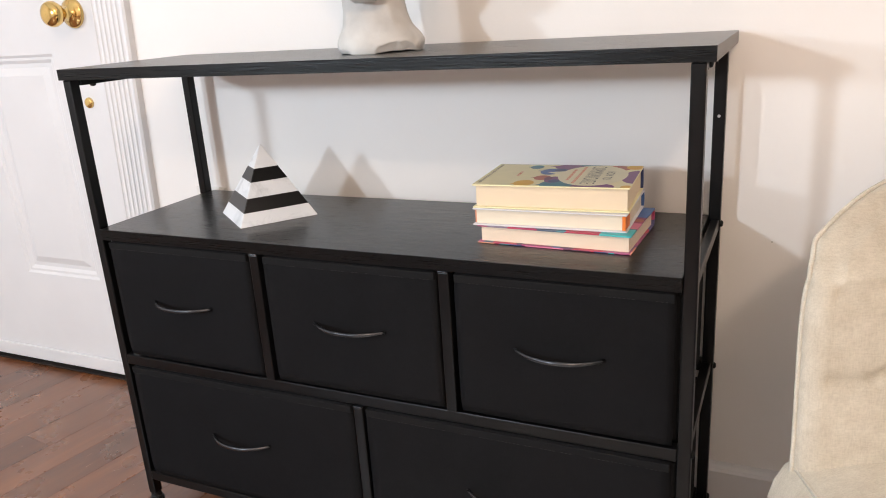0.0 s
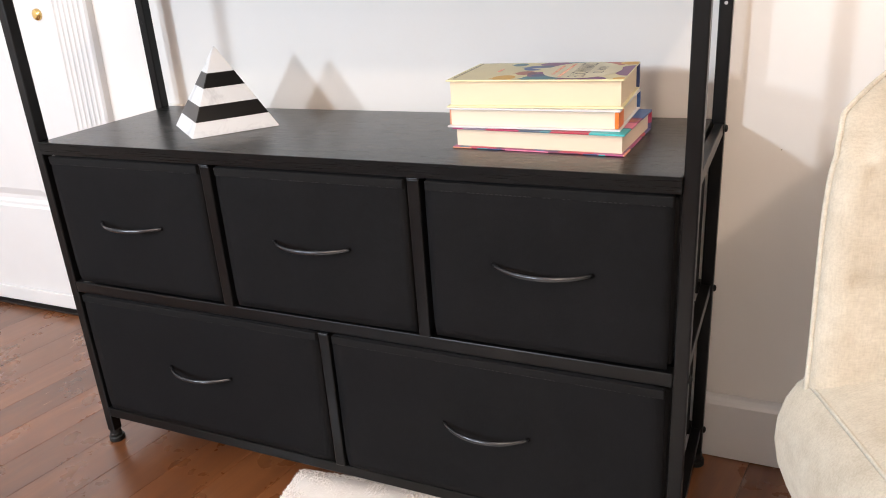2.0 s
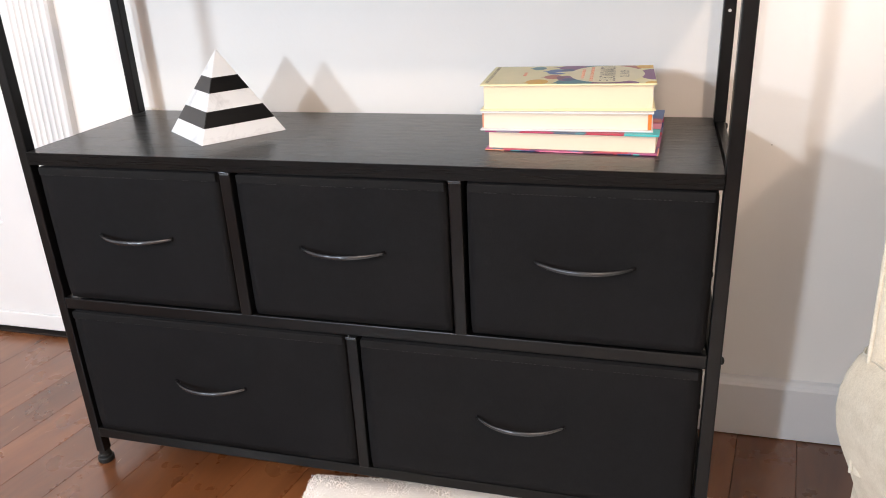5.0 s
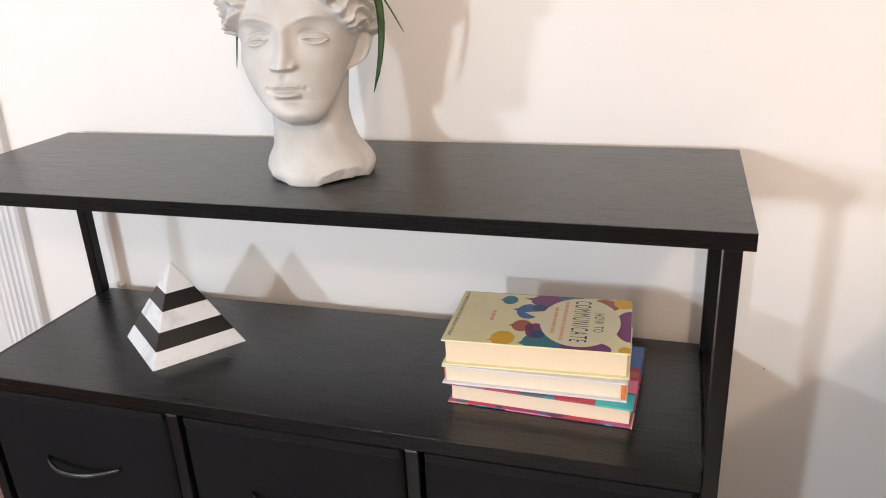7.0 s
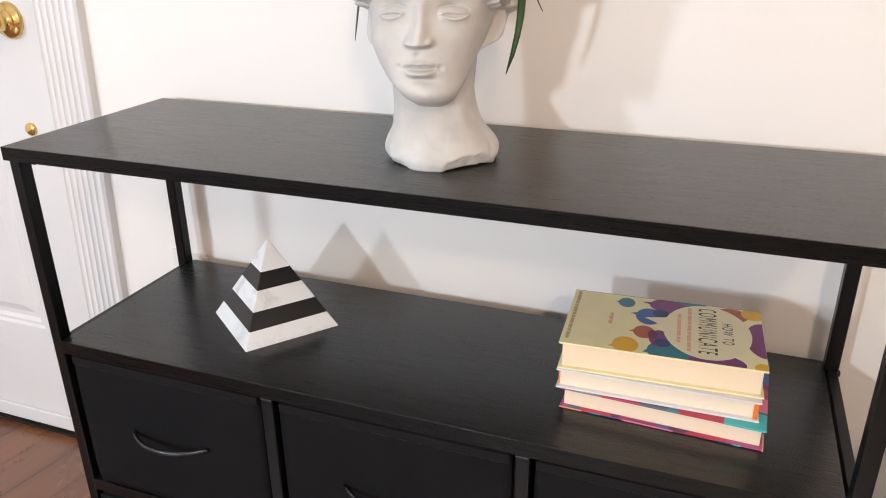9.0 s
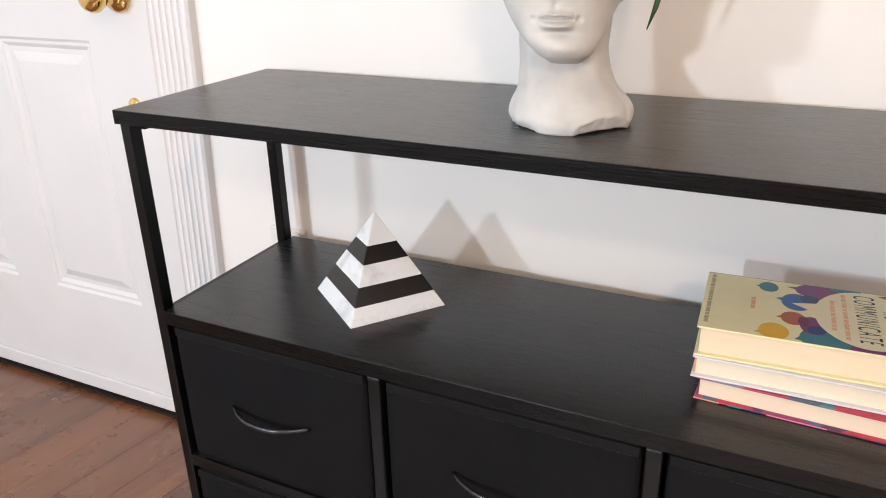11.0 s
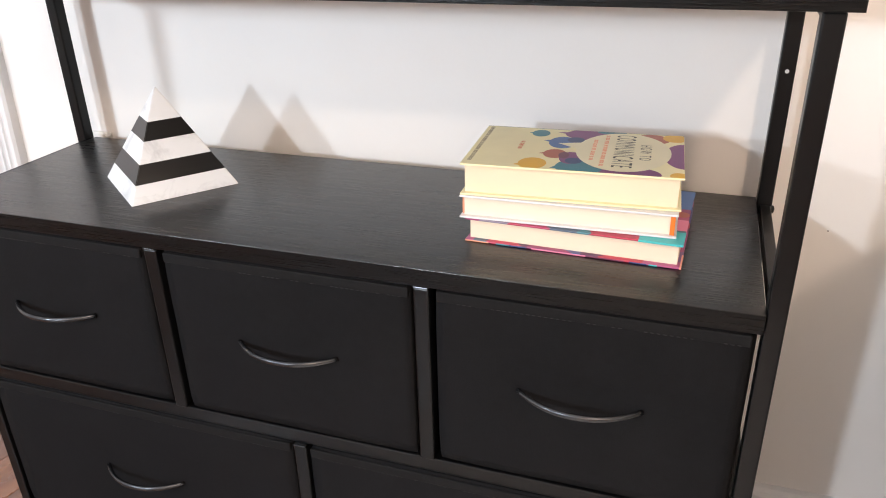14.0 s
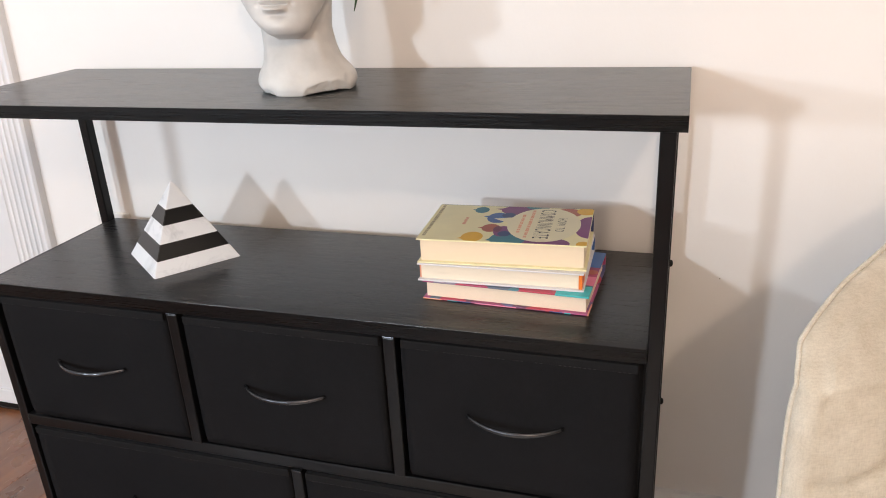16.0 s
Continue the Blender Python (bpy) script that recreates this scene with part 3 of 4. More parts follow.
bubble(top, 0.118, 0.012, 0.023, 0.024, TEAL, TZ + 0.00022, (0.0905, 0.0050))
bubble(top, 0.107, 0.039, 0.0115, 0.019, PURPLE, TZ + 0.00026)
bubble(top, 0.111, 0.030, 0.0085, 0.0095, NAVY, TZ + 0.00034)
bubble(top, 0.0897, 0.0495, 0.0120, 0.0148, RUST, TZ + 0.00024, (0.0725, 0.0481))
bubble(top, 0.0995, 0.046, 0.0055, 0.0105, WINE, TZ + 0.00038)
bubble(top, 0.0930, 0.0890, 0.0150, 0.0205, BLUE, TZ + 0.00030, (0.0716, 0.0924))
bubble(top, 0.1060, 0.1000, 0.0095, 0.0100, NAVY, TZ + 0.00034)
bubble(top, 0.0650, 0.1185, 0.0100, 0.0125, TEAL, TZ + 0.00028, (0.0510, 0.1184))
bubble(top, 0.0715, 0.0150, 0.0142, 0.0175, YELLOW, TZ + 0.00028, (0.0525, 0.0076))
bubble(top, 0.1580, 0.0700, 0.0485, 0.0640, CREAM, TZ + 0.00046, (0.0880, 0.0851), "large cream speech bubble")


def lettering(words, at, length, height, mat, parent):
    """Words reading from the spine to the fore-edge, stretched to a tall narrow face."""
    cu = bpy.data.curves.new("lettering", "FONT")
    cu.body, cu.size, cu.space_character = words, 0.02, 1.3
    tmp = bpy.data.objects.new("lettering", cu)
    scene.collection.objects.link(tmp)
    me = bpy.data.meshes.new_from_object(tmp.evaluated_get(bpy.context.evaluated_depsgraph_get()))
    bpy.data.objects.remove(tmp)
    xs = [v.co.x for v in me.vertices]
    ys = [v.co.y for v in me.vertices]
    fit_ = Matrix.Diagonal((length / (max(xs) - min(xs)), height / (max(ys) - min(ys)), 1, 1)) @ Matrix.Translation((-(max(xs) + min(xs)) / 2, -(max(ys) + min(ys)) / 2, 0))
    me.transform(pose(*at, 0, 0, -90) @ fit_)
    me.materials.clear()
    me.materials.append(mat)
    ob = new("lettering", me)
    ob.parent = parent
    return tagged(ob, "dark printed title words")


lettering("HOW TO", (0.1808, 0.0697, TZ + 0.0006), 0.0495, 0.0118, INK, top)
lettering("COMMUNICATE", (0.1590, 0.0722, TZ + 0.0006), 0.1080, 0.0205, INK, top)


def word_bars(x, y0, y1, tall, mat, seed, parent=top):
    """A line of print too small to read: short strokes grouped into words."""
    rng = random.Random(seed)
    bm = bmesh.new()
    y, left = y0, rng.randint(3, 9)
    while y < y1:
        ln = rng.uniform(0.0007, 0.0013)
        box(x - tall / 2, x + tall / 2, y, y + ln, TZ + 0.0001, TZ + (0.00055 if x > 0.1 else 0.0002), bm=bm)
        left -= 1
        y += ln + (0.0007 if left else 0.0022)
        left = left or rng.randint(3, 9)
    part("print_line", bm, mat, parent, "line of tiny print")


word_bars(0.1390, 0.0195, 0.1250, 0.0042, REDINK, 3)
word_bars(0.1275, 0.0360, 0.1050, 0.0042, REDINK, 4)
word_bars(0.0070, 0.012, 0.134, 0.0042, FAINT, 6)
word_bars(0.0505, 0.0595, 0.0855, 0.0044, REDINK, 7)


# ---- head planter and plant ----
def build_planter():
    ax, ay, z0, zt = 0.012, 0.142, 0.829, 1.078
    face = Vector((0.21, -0.978, 0)).normalized()
    side = Vector((-face.y, face.x, 0))
    def curve(z, pts, soft=0.0045):
        """A profile through (height, value) pairs, with its corners rounded off."""
        zs_, vs_ = [p[0] for p in pts], [p[1] for p in pts]
        return sum(k * float(np.interp(z + d * soft, zs_, vs_)) for d, k in ((-1, 0.2), (-0.5, 0.2), (0, 0.2), (0.5, 0.2), (1, 0.2)))
    # neck with its broken foot: half width, half depth, centre across, centre along the face
    neck_w = [(0.829, 0.060), (0.838, 0.066), (0.850, 0.064), (0.866, 0.052), (0.885, 0.0475), (0.905, 0.046), (0.960, 0.050)]
    neck_d = [(0.829, 0.060), (0.840, 0.064), (0.852, 0.058), (0.870, 0.050), (0.890, 0.047), (0.960, 0.050)]
    neck_u = [(0.829, 0.008), (0.850, 0.006), (0.880, -0.001), (0.905, -0.004), (0.960, -0.003)]
    neck_c = [(0.829, 0.008), (0.855, 0.004), (0.885, -0.006), (0.960, -0.010)]
    # head: front, back and half width
    front = [(0.899, 0.060), (0.9025, 0.074), (0.910, 0.083), (0.921, 0.0865), (0.930, 0.0835), (0.945, 0.0850), (0.965, 0.0845), (0.985, 0.084), (1.000, 0.088),
             (1.030, 0.087), (1.055, 0.080), (1.078, 0.068)]
    back = [(0.899, -0.050), (0.915, -0.030), (0.930, 0.000), (0.948, 0.040), (0.970, 0.070), (1.010, 0.092), (1.050, 0.088), (1.078, 0.070)]
    wide = [(0.899, 0.012), (0.905, 0.024), (0.916, 0.0335), (0.930, 0.0440), (0.946, 0.0530), (0.963, 0.0615), (0.982, 0.0655), (1.000, 0.069), (1.035, 0.076), (1.060, 0.075), (1.078, 0.068)]

    def bell(x, c, s):
        return math.exp(-((x - c) / s) ** 2)

    def clamp(x):
        return max(0.0, min(1.0, x))

    # flat broken faces round the foot
    cuts = [(Vector(n_).normalized(), Vector(q)) for n_, q in (((-0.56, -0.80, -0.55), (-0.010, 0.088, z0)), ((0.78, -0.62, -0.42), (0.058, 0.098, z0)),
                                                             ((0.95, -0.10, 0.15), (0.087, 0.14, z0 + 0.01)), ((0.35, -0.85, 0.25), (0.045, 0.078, z0 + 0.012)), ((-0.95, 0.2, -0.3), (-0.047, 0.14, z0)))]
    na = 220
    neck = []
    for j in range(61):
        z = z0 + (0.960 - z0) * j / 60
        row = []
        for i in range(na):
            a = 2 * math.pi * i / na
            c, s = math.cos(a), math.sin(a)
            w, d = curve(z, neck_w), curve(z, neck_d)
            k = clamp(1 - (z - z0) / 0.042)
            chip = k * (0.006 * noise.noise((c * 1.6, s * 1.6, z * 30)) - 0.0035 * clamp((noise.noise((c * 2.3, s * 2.3, z * 22 + 4)) - 0.08) * 8))
            cord_ = 0.0020 * bell(abs(a if a < math.pi else a - 2 * math.pi), 0.75, 0.16) * bell(z, 0.880, 0.022)
            p = Vector((ax, ay, z)) + face * (curve(z, neck_c) + (d + chip + cord_) * c) + side * (curve(z, neck_u) + (w + chip + cord_) * s)
            for n_, at_ in cuts:
                over = (p - at_).dot(n_)
                if over > 0:
                    p = p - n_ * (over + 0.0016 * noise.noise(p * 70) + 0.0008 * noise.noise(p * 190))
            p.z = max(p.z, z0)
            row.append(p)
        neck.append(row)
    rows = []
    nz, nh = 250, 320
    zb = 0.899
    for j in range(nz + 1):
        z = zb + (zt - zb) * j / nz
        f, w, b = curve(z, front), curve(z, wide), curve(z, back)
        mid_, half = (f - b) / 2, (f + b) / 2
        lean = -0.0050 * bell(z, 0.953, 0.028) + 0.0040 * bell(z, 0.902, 0.018)
        row = []
        for i in range(nh):
            a = 2 * math.pi * i / nh
            a -= 0.6 * math.sin(a)          # closer columns over the face
            c, s = math.cos(a), math.sin(a)
            e = 2.2
            r = (abs(c / half) ** e + abs(s / w) ** e) ** (-1 / e)
            u = r * s
            out = 0.0
            if c > 0.1:
                m = abs(u)
                # nose: straight bridge, tip and wings
                k = clamp((1.012 - z) / 0.046)
                if z > 0.958:
                    under = clamp((z - 0.9600) / 0.0075)
                    under = under * under * (3 - 2 * under)
                    out += (0.0035 + 0.0160 * k ** 1.3) * math.exp(-abs(u / (0.0064 + 0.0028 * k ** 2)) ** 2.1) * clamp((1.020 - z) / 0.014) * under
                    out += 0.0056 * bell(z, 0.9680, 0.0046) * bell(m, 0.0108, 0.0036) * under
                # brow, eye socket, lids
                brow = 1.0185 - 13.0 * (m - 0.032) ** 2
                out += 0.0042 * bell(z, brow, 0.0038) * bell(m, 0.030, 0.020)
                out -= 0.0098 * bell(z, 1.0010, 0.0090) * bell(m, 0.0300, 0.0150)
                t = (m - 0.0315) / 0.0122
                if abs(t) < 1.3:
                    arch, zc = 1 - t * t, 0.9940 - 0.0012 * t
                    top_lid, low_lid = zc + 0.0022 * arch, zc - 0.0046 * arch
                    fade = clamp((1.3 - abs(t)) / 0.35)
                    out += 0.0058 * fade * bell(z, zc, 0.0058) * max(0.0, 1 - 0.6 * t * t)
                    out += 0.0026 * fade * bell(z, top_lid, 0.0011)
                    out += 0.0016 * fade * bell(z, low_lid, 0.0011)
                    out += 0.0022 * fade * max(0.0, arch) * bell(z, top_lid + 0.0030, 0.0026)
                    out -= 0.0026 * fade * bell(z, top_lid + 0.0062, 0.0013)
                    out -= 0.0040 * max(0.0, arch) * bell(z, zc - 0.0006 * arch, 0.0014)
                # mouth and chin
                q = max(0.0, 1 - (u / 0.0172) ** 2)
                out += 0.0056 * q * bell(z, 0.9465 + 0.0010 * bell(m, 0.005, 0.004), 0.0024)
                out += 0.0098 * q ** 1.5 * bell(z, 0.9370, 0.0040)
                out -= 0.0048 * q ** 0.5 * bell(z, 0.9423 - 0.0012 * q, 0.0011)
                out -= 0.0026 * bell(z, 0.9423, 0.0028) * bell(m, 0.0215, 0.0028)
                out -= 0.0044 * bell(z, 0.9300, 0.0036) * bell(u, 0, 0.0120)
                out -= 0.0030 * bell(z, 0.9548, 0.0036) * bell(u, 0, 0.0036)
                out += 0.0034 * bell(z, 0.9155, 0.0070) * bell(u, 0, 0.0140)
                out += 0.0020 * bell(z, 0.9700, 0.0150) * bell(m, 0.042, 0.014)
            # rolled locks of hair round the crown and sides
            along = mid_ + r * c
            line = 1.046 - 0.052 * clamp((abs(u) - 0.030) / 0.034) - 0.012 * clamp((0.012 - along) / 0.03)
            h = clamp((z - line) / 0.006)
            if h > 0:
                roll = math.sin(z * 460 + 3.4 * math.sin(a * 8.0 + z * 40) + 2.4 * noise.noise((a * 3.0, z * 36, 1.0)))
                out += h * (0.011 + 0.0040 * roll + 0.0034 * noise.noise((a * 14, z * 120, 5.0)) + 0.004 * noise.noise((a * 5, z * 40, 8.0)))
            ang = abs(a if a < math.pi else a - 2 * math.pi)
            if 0.945 < z < 1.02:
                ear = math.exp(-((z - 0.980) / 0.0235) ** 6 - ((ang - 1.62 - 3.0 * (z - 0.984)) / 0.15) ** 6)
                out += (0.0165 if s > 0 else 0.0075) * ear - (0.0120 if s > 0 else 0.004) * bell(z, 0.987, 0.0105) * bell(ang, 1.60, 0.060)
            r += out
            row.append(Vector((ax, ay, z)) + face * (mid_ + r * c) + side * (r * s + lean))
        rows.append(row)
    # rim and hollow
    for k, dz in ((0.86, 0.0), (0.84, -0.012), (0.80, -0.03)):
        row = []
        for p in rows[nz]:
            row.append(Vector((ax + (p.x - ax) * k, ay + (p.y - ay) * k, zt + dz)))
        rows.append(row)
    bm, vs = grid_mesh(rows, closed=True)
    bm.faces.new(vs[0][::-1])
    bm.faces.new(vs[-1])
    bm, vs = grid_mesh(neck, closed=True, bm=bm)
    bm.faces.new(vs[0][::-1])
    bm.faces.new(vs[-1])
    bmesh.ops.recalc_face_normals(bm, faces=bm.faces)
    ob = part("head_planter", bm, PLASTER, None, smooth=True)
    tagged(ob, "white plaster classical head planter standing on the black top", "planter")


build_planter()


def build_plant():
    p = thing("potted_plant", "trailing green strap-leaved plant growing from the head planter", "plant", (0.012, 0.142, 1.049))
    part("soil", lathe([(0.050, 0), (0.052, 0.006), (0.03, 0.012), (0.004, 0.014)], pose(0, 0, 0), 18), SOIL, p, smooth=True)
    def leaf(ctrl, w):
        """ctrl: four points of a curve, relative to the pot."""
        c = [Vector(q) for q in ctrl]
        n = 18
        pts, ww, hh = [], [], []
        for k in range(n):
            t = k / (n - 1)
            pts.append(c[0] * (1 - t) ** 3 + c[1] * 3 * t * (1 - t) ** 2 + c[2] * 3 * t * t * (1 - t) + c[3] * t ** 3)
            ww.append(w * min(1, 0.35 + 3 * t) * max(0.06, (1 - t) ** 0.28))
            hh.append(0.0007)
        part("leaf", sweep(pts, ww, hh, Vector((0.15, -0.4, 0.9)), 6), LEAF, p, smooth=True)
    leaf([(0.02, 0, 0.01), (0.07, -0.01, 0.07), (0.125, 0.0, 0.0), (0.080, 0.004, -0.124)], 0.0062)
    leaf([(0.02, 0.01, 0.01), (0.05, 0.02, 0.05), (0.08, 0.03, 0.00), (0.112, 0.03, -0.060)], 0.0022)
    leaf([(-0.02, 0.01, 0.01), (-0.09, 0.02, 0.05), (-0.10, 0.03, -0.02), (-0.115, 0.032, -0.100)], 0.0024)
    rng = random.Random(5)
    for k in range(13):
        a = rng.uniform(0, 2 * math.pi)
        ln = rng.uniform(0.09, 0.17)
        dx, dy = math.cos(a) * ln, math.sin(a) * ln * 0.75
        if dy < -0.05:
            dy *= 0.5
        leaf([(dx * 0.15, dy * 0.15, 0.01), (dx * 0.4, dy * 0.4, 0.10), (dx * 0.8, dy * 0.8, 0.12), (dx, dy, rng.uniform(0.02, 0.09))], rng.uniform(0.003, 0.0065))


build_plant()


# ---- armchair ----
def build_chair():
    """Local axes: x to the chair's right seen from the front, y away from the sitter, z up."""
    ch = thing("armchair", "beige linen armchair with tufted rounded back beside the dresser", "armchair", (0.612, -0.167, 0.0), 25.5)
    W = 0.62
    def outline(s):
        """s from 0 to 1 round the back, from left foot over the top to right foot."""
        pts = [(0.0, 0.30), (0.0, 0.46), (0.0, 0.605), (0.013, 0.6465), (0.030, 0.663), (0.082, 0.685), (0.167, 0.704), (0.31, 0.745)]
        pts = pts + [(W - x, z) for x, z in pts[-2::-1]]
        t = s * (len(pts) - 1)
        i = min(int(t), len(pts) - 2)
        f = t - i
        p0, p1, p2, p3 = pts[max(i - 1, 0)], pts[i], pts[i + 1], pts[min(i + 2, len(pts) - 1)]
        return tuple(0.5 * (2 * b + (c - a) * f + (2 * a - 5 * b + 4 * c - d) * f * f + (3 * b - a - 3 * c + d) * f ** 3) for a, b, c, d in zip(p0, p1, p2, p3))
    N = 260
    ring0 = [outline(k / (N - 1)) for k in range(N)]
    cx, cz = W / 2, 0.50
    def recline(z, x=0.0):
        hollow = 1 - ((x - cx) / cx) ** 2
        return 0.027 * (z - 0.44) + 0.9 * max(0, z - 0.63) + 0.075 * hollow * hollow * max(0, min(1, (z - 0.44) / 0.25))
    btn = [(0.119, 0.562), (W - 0.119, 0.562), (W / 2, 0.655)]
    def relief(x, z):
        d = 0.0
        for bx, bz in btn:
            d += 0.024 * math.exp(-(((x - bx) / 0.020) ** 2 + ((z - bz) / 0.014) ** 2))
        # crease from each outer button to the side edge
        for bx, bz, sgn in ((0.119, 0.562, -1), (W - 0.119, 0.562, 1)):
            along = (x - bx) * sgn
            if along > 0:
                zc = bz - 0.034 * min(1, along / 0.075) ** 0.8 + 0.012 * max(0, along - 0.075) / 0.05
                near = math.exp(-(along / 0.05) ** 2)
                d += (0.0055 + 0.008 * near) * math.exp(-((z - zc) / (0.0030 + 0.004 * near)) ** 2)
            else:
                zc = bz + 0.055 * min(1, -along / 0.12)
                d += 0.016 * math.exp(-((z - zc) / 0.011) ** 2) * math.exp(along / 0.2)
        return d
    rows = []
    # rear, rim and puffed front as nested rings
    prof = [(0.110, 0.085), (0.075, 0.065), (0.043, 0.040), (0.016, 0.014), (0.004, 0.006), (0.0, 0.002), (0.003, -0.005), (0.009, -0.011), (0.018, -0.014)]
    for ins, dep in prof:
        row = []
        for x, z in ring0:
            dx, dz = cx - x, max(cz - z, -9)
            l = math.hypot(dx, dz)
            row.append(Vector((x + dx / l * ins, dep + recline(z, x), z + (dz / l * ins if z > 0.32 else 0))))
        rows.append(row)
    steps = 110
    for q in range(1, steps + 1):
        k = q / steps
        row = []
        for x, z in ring0:
            dx, dz = cx - x, cz - z
            l = math.hypot(dx, dz)
            bx, bz = x + dx / l * 0.018, z + dz / l * 0.018 if z > 0.32 else z
            px, pz = bx + (cx - bx) * k, bz + (cz - bz) * k
            puff = 0.014 + 0.034 * math.sin(k * math.pi / 2)
            row.append(Vector((px, -puff + recline(pz, px) + relief(px, pz), pz)))
        rows.append(row)
    bm, vs = grid_mesh(rows)
    bm.faces.new(vs[0])
    bmesh.ops.recalc_face_normals(bm, faces=bm.faces)
    part("backrest", bm, LINEN, ch, "tufted beige linen backrest", True)
    def cord(points, r=0.0032):
        return sweep(points, [r] * len(points), [r] * len(points), Vector((0.3, 1, 0.1)), 7)
    part("piping", cord([(x, 0.003 + recline(z, x), z) for x, z in ring0], 0.0024), PIPING, ch, "corded seam round the backrest", True)
    # seat cushion: rounded block with a crowned top
    rows = []
    def seat_ring(ins, z):
        pts = []
        x0, x1, y0, y1, r = -0.018 + ins, W + 0.018 - ins, -0.52 + ins, 0.03, 0.07 - ins * 0.3
        for cxx, cyy, a0 in ((x1 - r, y1 - 0.02, 0), (x0 + r, y1 - 0.02, 90), (x0 + r, y0 + r, 180), (x1 - r, y0 + r, 270)):
            rr = 0.02 if cyy > 0 else r
            for k in range(9):
                a = radians(a0 + 90 * k / 8)
                ex = cxx + (r if cyy <= 0 else 0.05) * math.cos(a)
                ey = cyy + rr * math.sin(a)
                pts.append(Vector((ex, ey, z)))
        return pts
    for ins, z in ((0.055, 0.20), (0.036, 0.25), (0.012, 0.29), (-0.008, 0.32), (-0.022, 0.345), (-0.029, 0.37), (-0.028, 0.392), (-0.021, 0.410), (-0.009, 0.424), (0.010, 0.434), (0.03, 0.439), (0.08, 0.446), (0.15, 0.452), (0.24, 0.455)):
        rows.append(seat_ring(ins, z))
    bm, vs = grid_mesh(rows, closed=True)
    bm.faces.new(vs[-1])
    bm.faces.new(vs[0][::-1])
    bmesh.ops.recalc_face_normals(bm, faces=bm.faces)
    part("seat_cushion", bm, LINEN, ch, "plump beige linen seat", True)
    loop = seat_ring(0.002, 0.4298)
    part("piping", cord(loop[9:] + loop[:1], 0.0018), PIPING, ch, "corded seam round the seat", True)
    part("seat_base", box(0.05, W - 0.05, -0.44, 0.06, 0.12, 0.30, 0.02, 3), LINEN, ch)
    for x in (0.05, W - 0.05):
        for y in (-0.44, 0.06):
            part("leg", lathe([(0.014, 0), (0.022, 0.13)], pose(x, y, 0), 14), BOARD, ch, "dark wooden leg", True)


build_chair()


# ---- rug ----
def build_rug():
    r = thing("rug", "cream shaggy rug lying in front of the dresser", "rug", (-0.114, 0.046, 0.0), 7.0)
    w, d = 1.5, 1.2
    nx, ny = 60, 50
    rows = []
    for j in range(ny + 1):
        row = []
        for i in range(nx + 1):
            x, y = w * i / nx, -d * j / ny
            e = min(x, w - x, -y, d + y)
            z = 0.004 + 0.014 * min(1, e / 0.03) ** 0.5 + 0.0035 * noise.noise((x * 30, y * 30, 0))
            wob = 0.006 * noise.noise((x * 12, y * 12, 3))
            row.append((x + wob, y + wob, z))
        rows.append(row)
    bm, vs = grid_mesh(rows)
    part("rug_body", bm, RUG, r, smooth=True)
    # tufts along the part that lies near the dresser
    rng = random.Random(11)
    verts, faces = [], []
    for k in range(42000):
        x, y = rng.uniform(-0.004, 0.95), -rng.uniform(-0.004, 0.34)
        h = rng.uniform(0.0010, 0.0028)
        a, tilt = rng.uniform(0, 6.28), rng.uniform(0.001, 0.003)
        s = rng.uniform(0.0008, 0.0016)
        z = 0.0025 + 0.014 * min(1, max(0, min(x, -y)) / 0.03) ** 0.5
        tx, ty = math.cos(a) * tilt, math.sin(a) * tilt
        n = len(verts)
        for q in range(3):
            b = a + q * 2.094
            verts.append((x + s * math.cos(b), y + s * math.sin(b), z))
        verts.append((x + tx, y + ty, z + h))
        faces += [(n, n + 1, n + 3), (n + 1, n + 2, n + 3), (n + 2, n, n + 3)]
    me = bpy.data.meshes.new("shag")
    me.from_pydata(verts, [], faces)
    me.materials.append(RUG)
    ob = new("shag", me)
    ob.parent = r
    tagged(ob, kind="stuff")


build_rug()


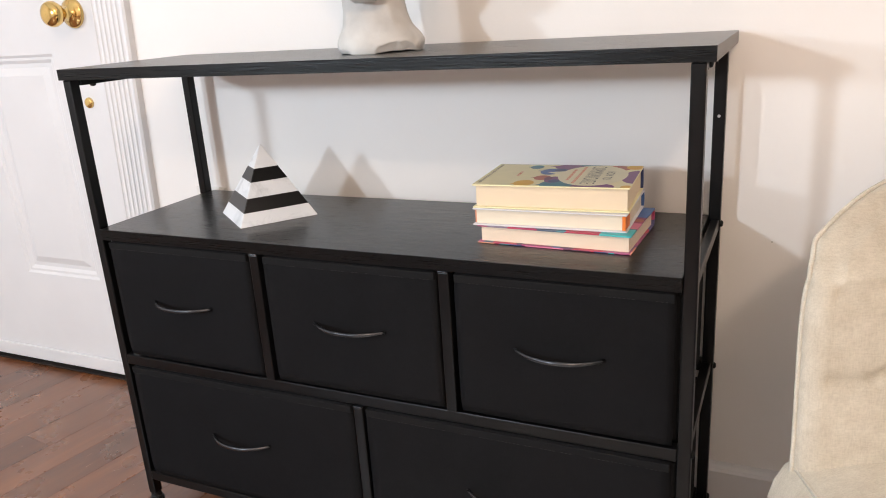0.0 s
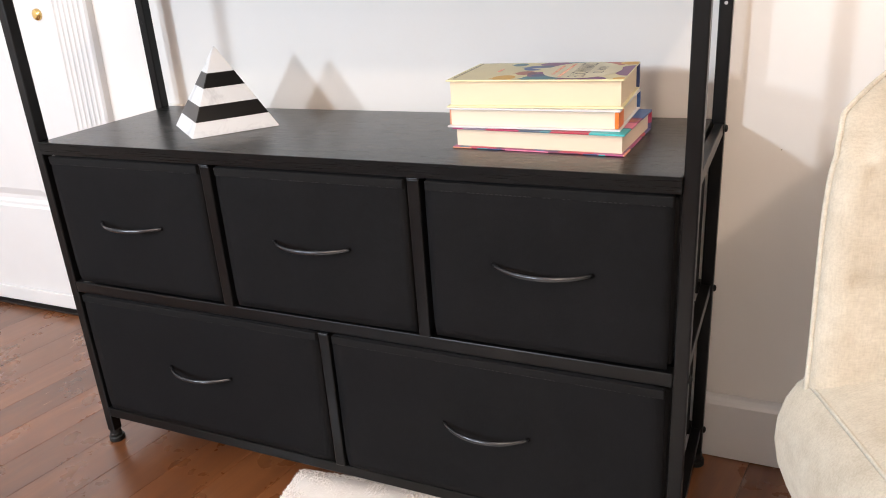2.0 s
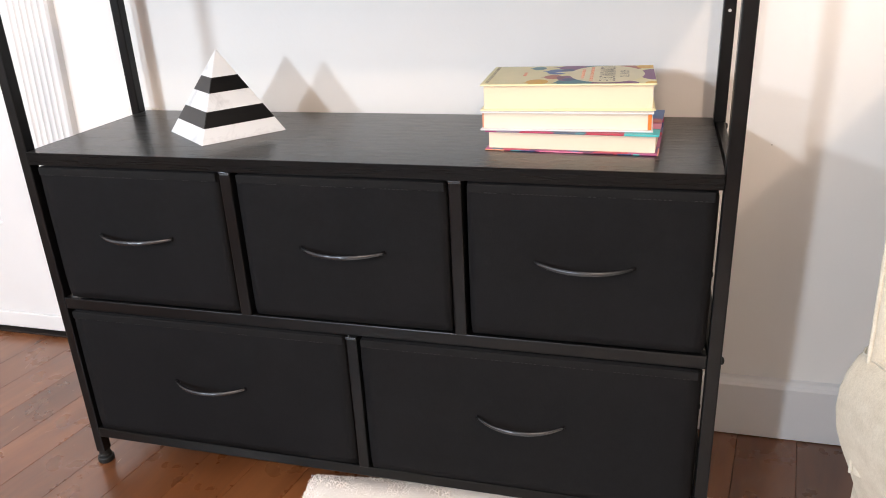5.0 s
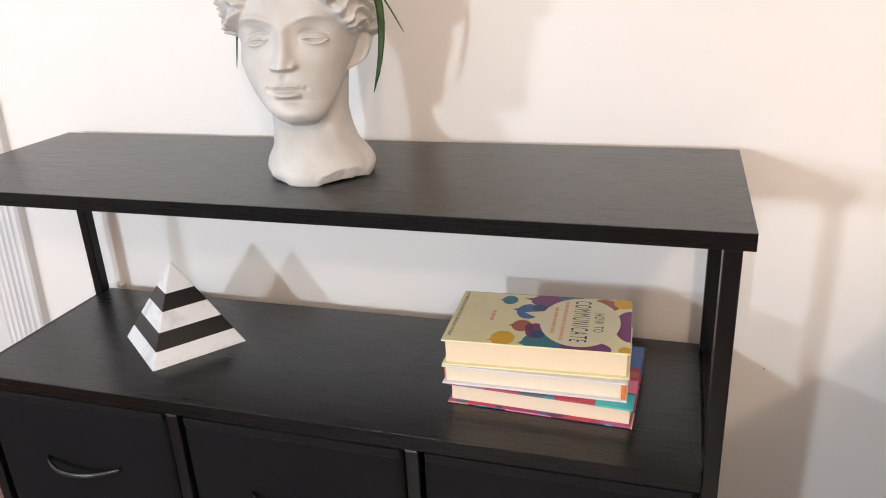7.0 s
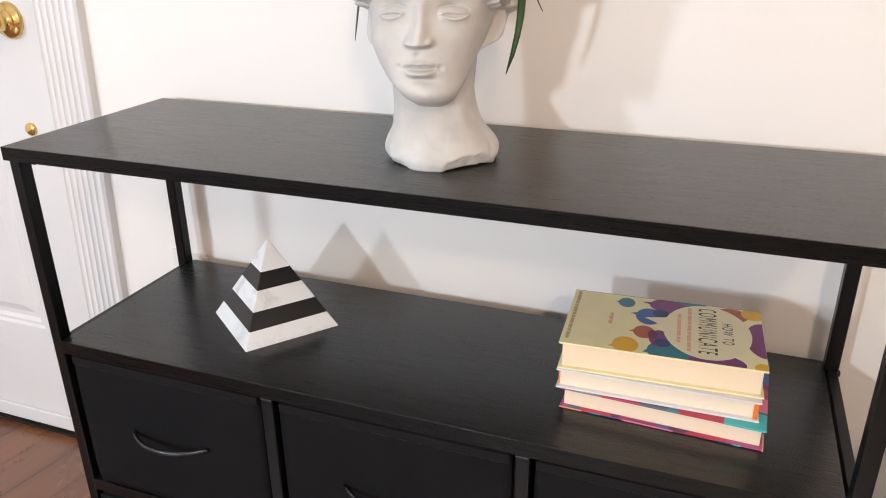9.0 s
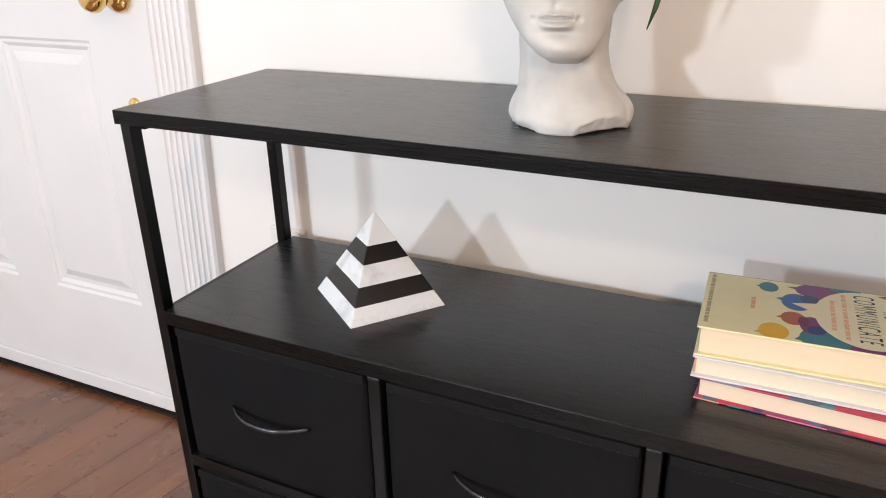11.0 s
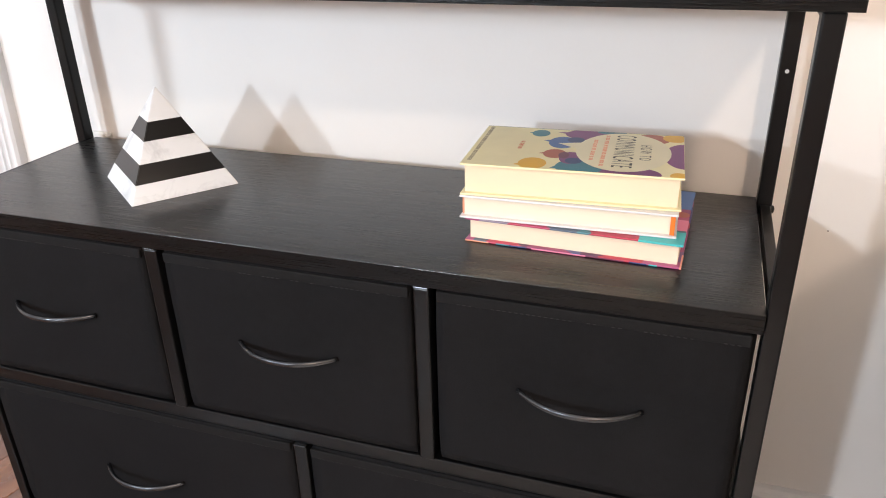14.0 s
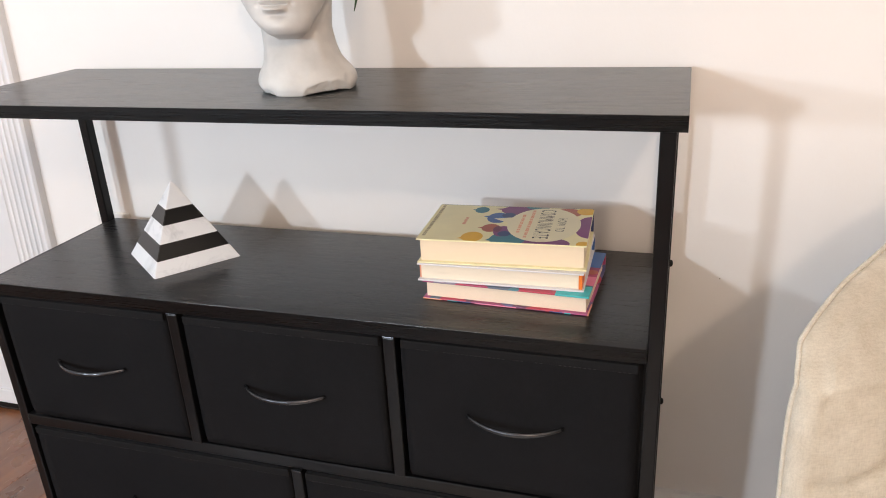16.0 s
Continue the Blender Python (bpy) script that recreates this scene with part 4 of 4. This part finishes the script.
# ---- floor boards, last ----
def build_floor():
    fl = part("floor", box(X0 - 0.12, X1 + 0.12, Y0 - 0.12, WY + 0.16, -0.10, -0.006), DARKGAP)
    tagged(fl, "dark stained glossy hardwood floor of narrow boards", "floor", kind="structure")
    turn = radians(-8.5)
    wd, rng = 0.094, random.Random(4)
    meshes = {}

    def board(ln):
        ln = round(ln / 0.05) * 0.05
        if ln not in meshes:
            bm = box(-wd / 2 + 0.0002, wd / 2 - 0.0002, -ln / 2 + 0.0002, ln / 2 - 0.0002, -0.006, 0.0, 0.0005, 1)
            me = bpy.data.meshes.new("floorboard")
            bm.to_mesh(me)
            bm.free()
            me.materials.append(BOARD)
            meshes[ln] = me
        return ln, meshes[ln]

    m = Matrix.Rotation(turn, 4, "Z")
    for k in range(-42, 43):
        # the stretch of this row that lies inside the room, ending under the walls
        inside = [q * 0.025 for q in range(-240, 90) if X0 - 0.09 < (m @ Vector((k * wd, q * 0.025, 0))).x < X1 + 0.09 and Y0 - 0.09 < (m @ Vector((k * wd, q * 0.025, 0))).y < WY + 0.12]
        if not inside or inside[-1] - inside[0] < 0.1:
            continue
        y, end = inside[0], inside[-1]
        first = rng.uniform(0.3, 1.6)
        while end - y > 0.08:
            ln, me = board(min(first, end - y))
            first = rng.choice((0.9, 1.3, 1.7, 2.2))
            ob = new("floorboard", me)
            ob.matrix_world = m @ Matrix.Translation((k * wd, y + ln / 2, 0))
            ob.parent = fl
            y += ln


build_floor()


# paint flecks and dust on the boards
rng = random.Random(21)
verts, faces = [], []
for k in range(46):
    x, y, r = rng.uniform(-1.6, -0.52), rng.uniform(-0.25, 0.36), rng.uniform(0.0006, 0.0016)
    n = len(verts)
    verts += [(x + r * math.cos(a) * rng.uniform(0.6, 1.6), y + r * math.sin(a), 0.0005) for a in (0.3, 1.5, 2.8, 4.0, 5.3)]
    faces.append(tuple(range(n, n + 5)))
for k in range(26):
    # short scratches, mostly along the grain
    x, y, a = rng.uniform(-1.5, -0.35), rng.uniform(-0.3, 0.3), radians(rng.gauss(82, 28))
    ln, w = rng.uniform(0.006, 0.028), rng.uniform(0.0003, 0.0008)
    dx, dy = math.cos(a), math.sin(a)
    n = len(verts)
    verts += [(x - dy * w, y + dx * w, 0.0004), (x + dx * ln, y + dy * ln, 0.0004), (x + dy * w, y - dx * w, 0.0004)]
    faces.append((n, n + 1, n + 2))
me = bpy.data.meshes.new("floor_dust")
me.from_pydata(verts, [], faces)
me.materials.append(SCUFF)
tagged(new("floor_dust", me), "pale scratches and paint flecks on the dark floorboards", "dust", kind="stuff")
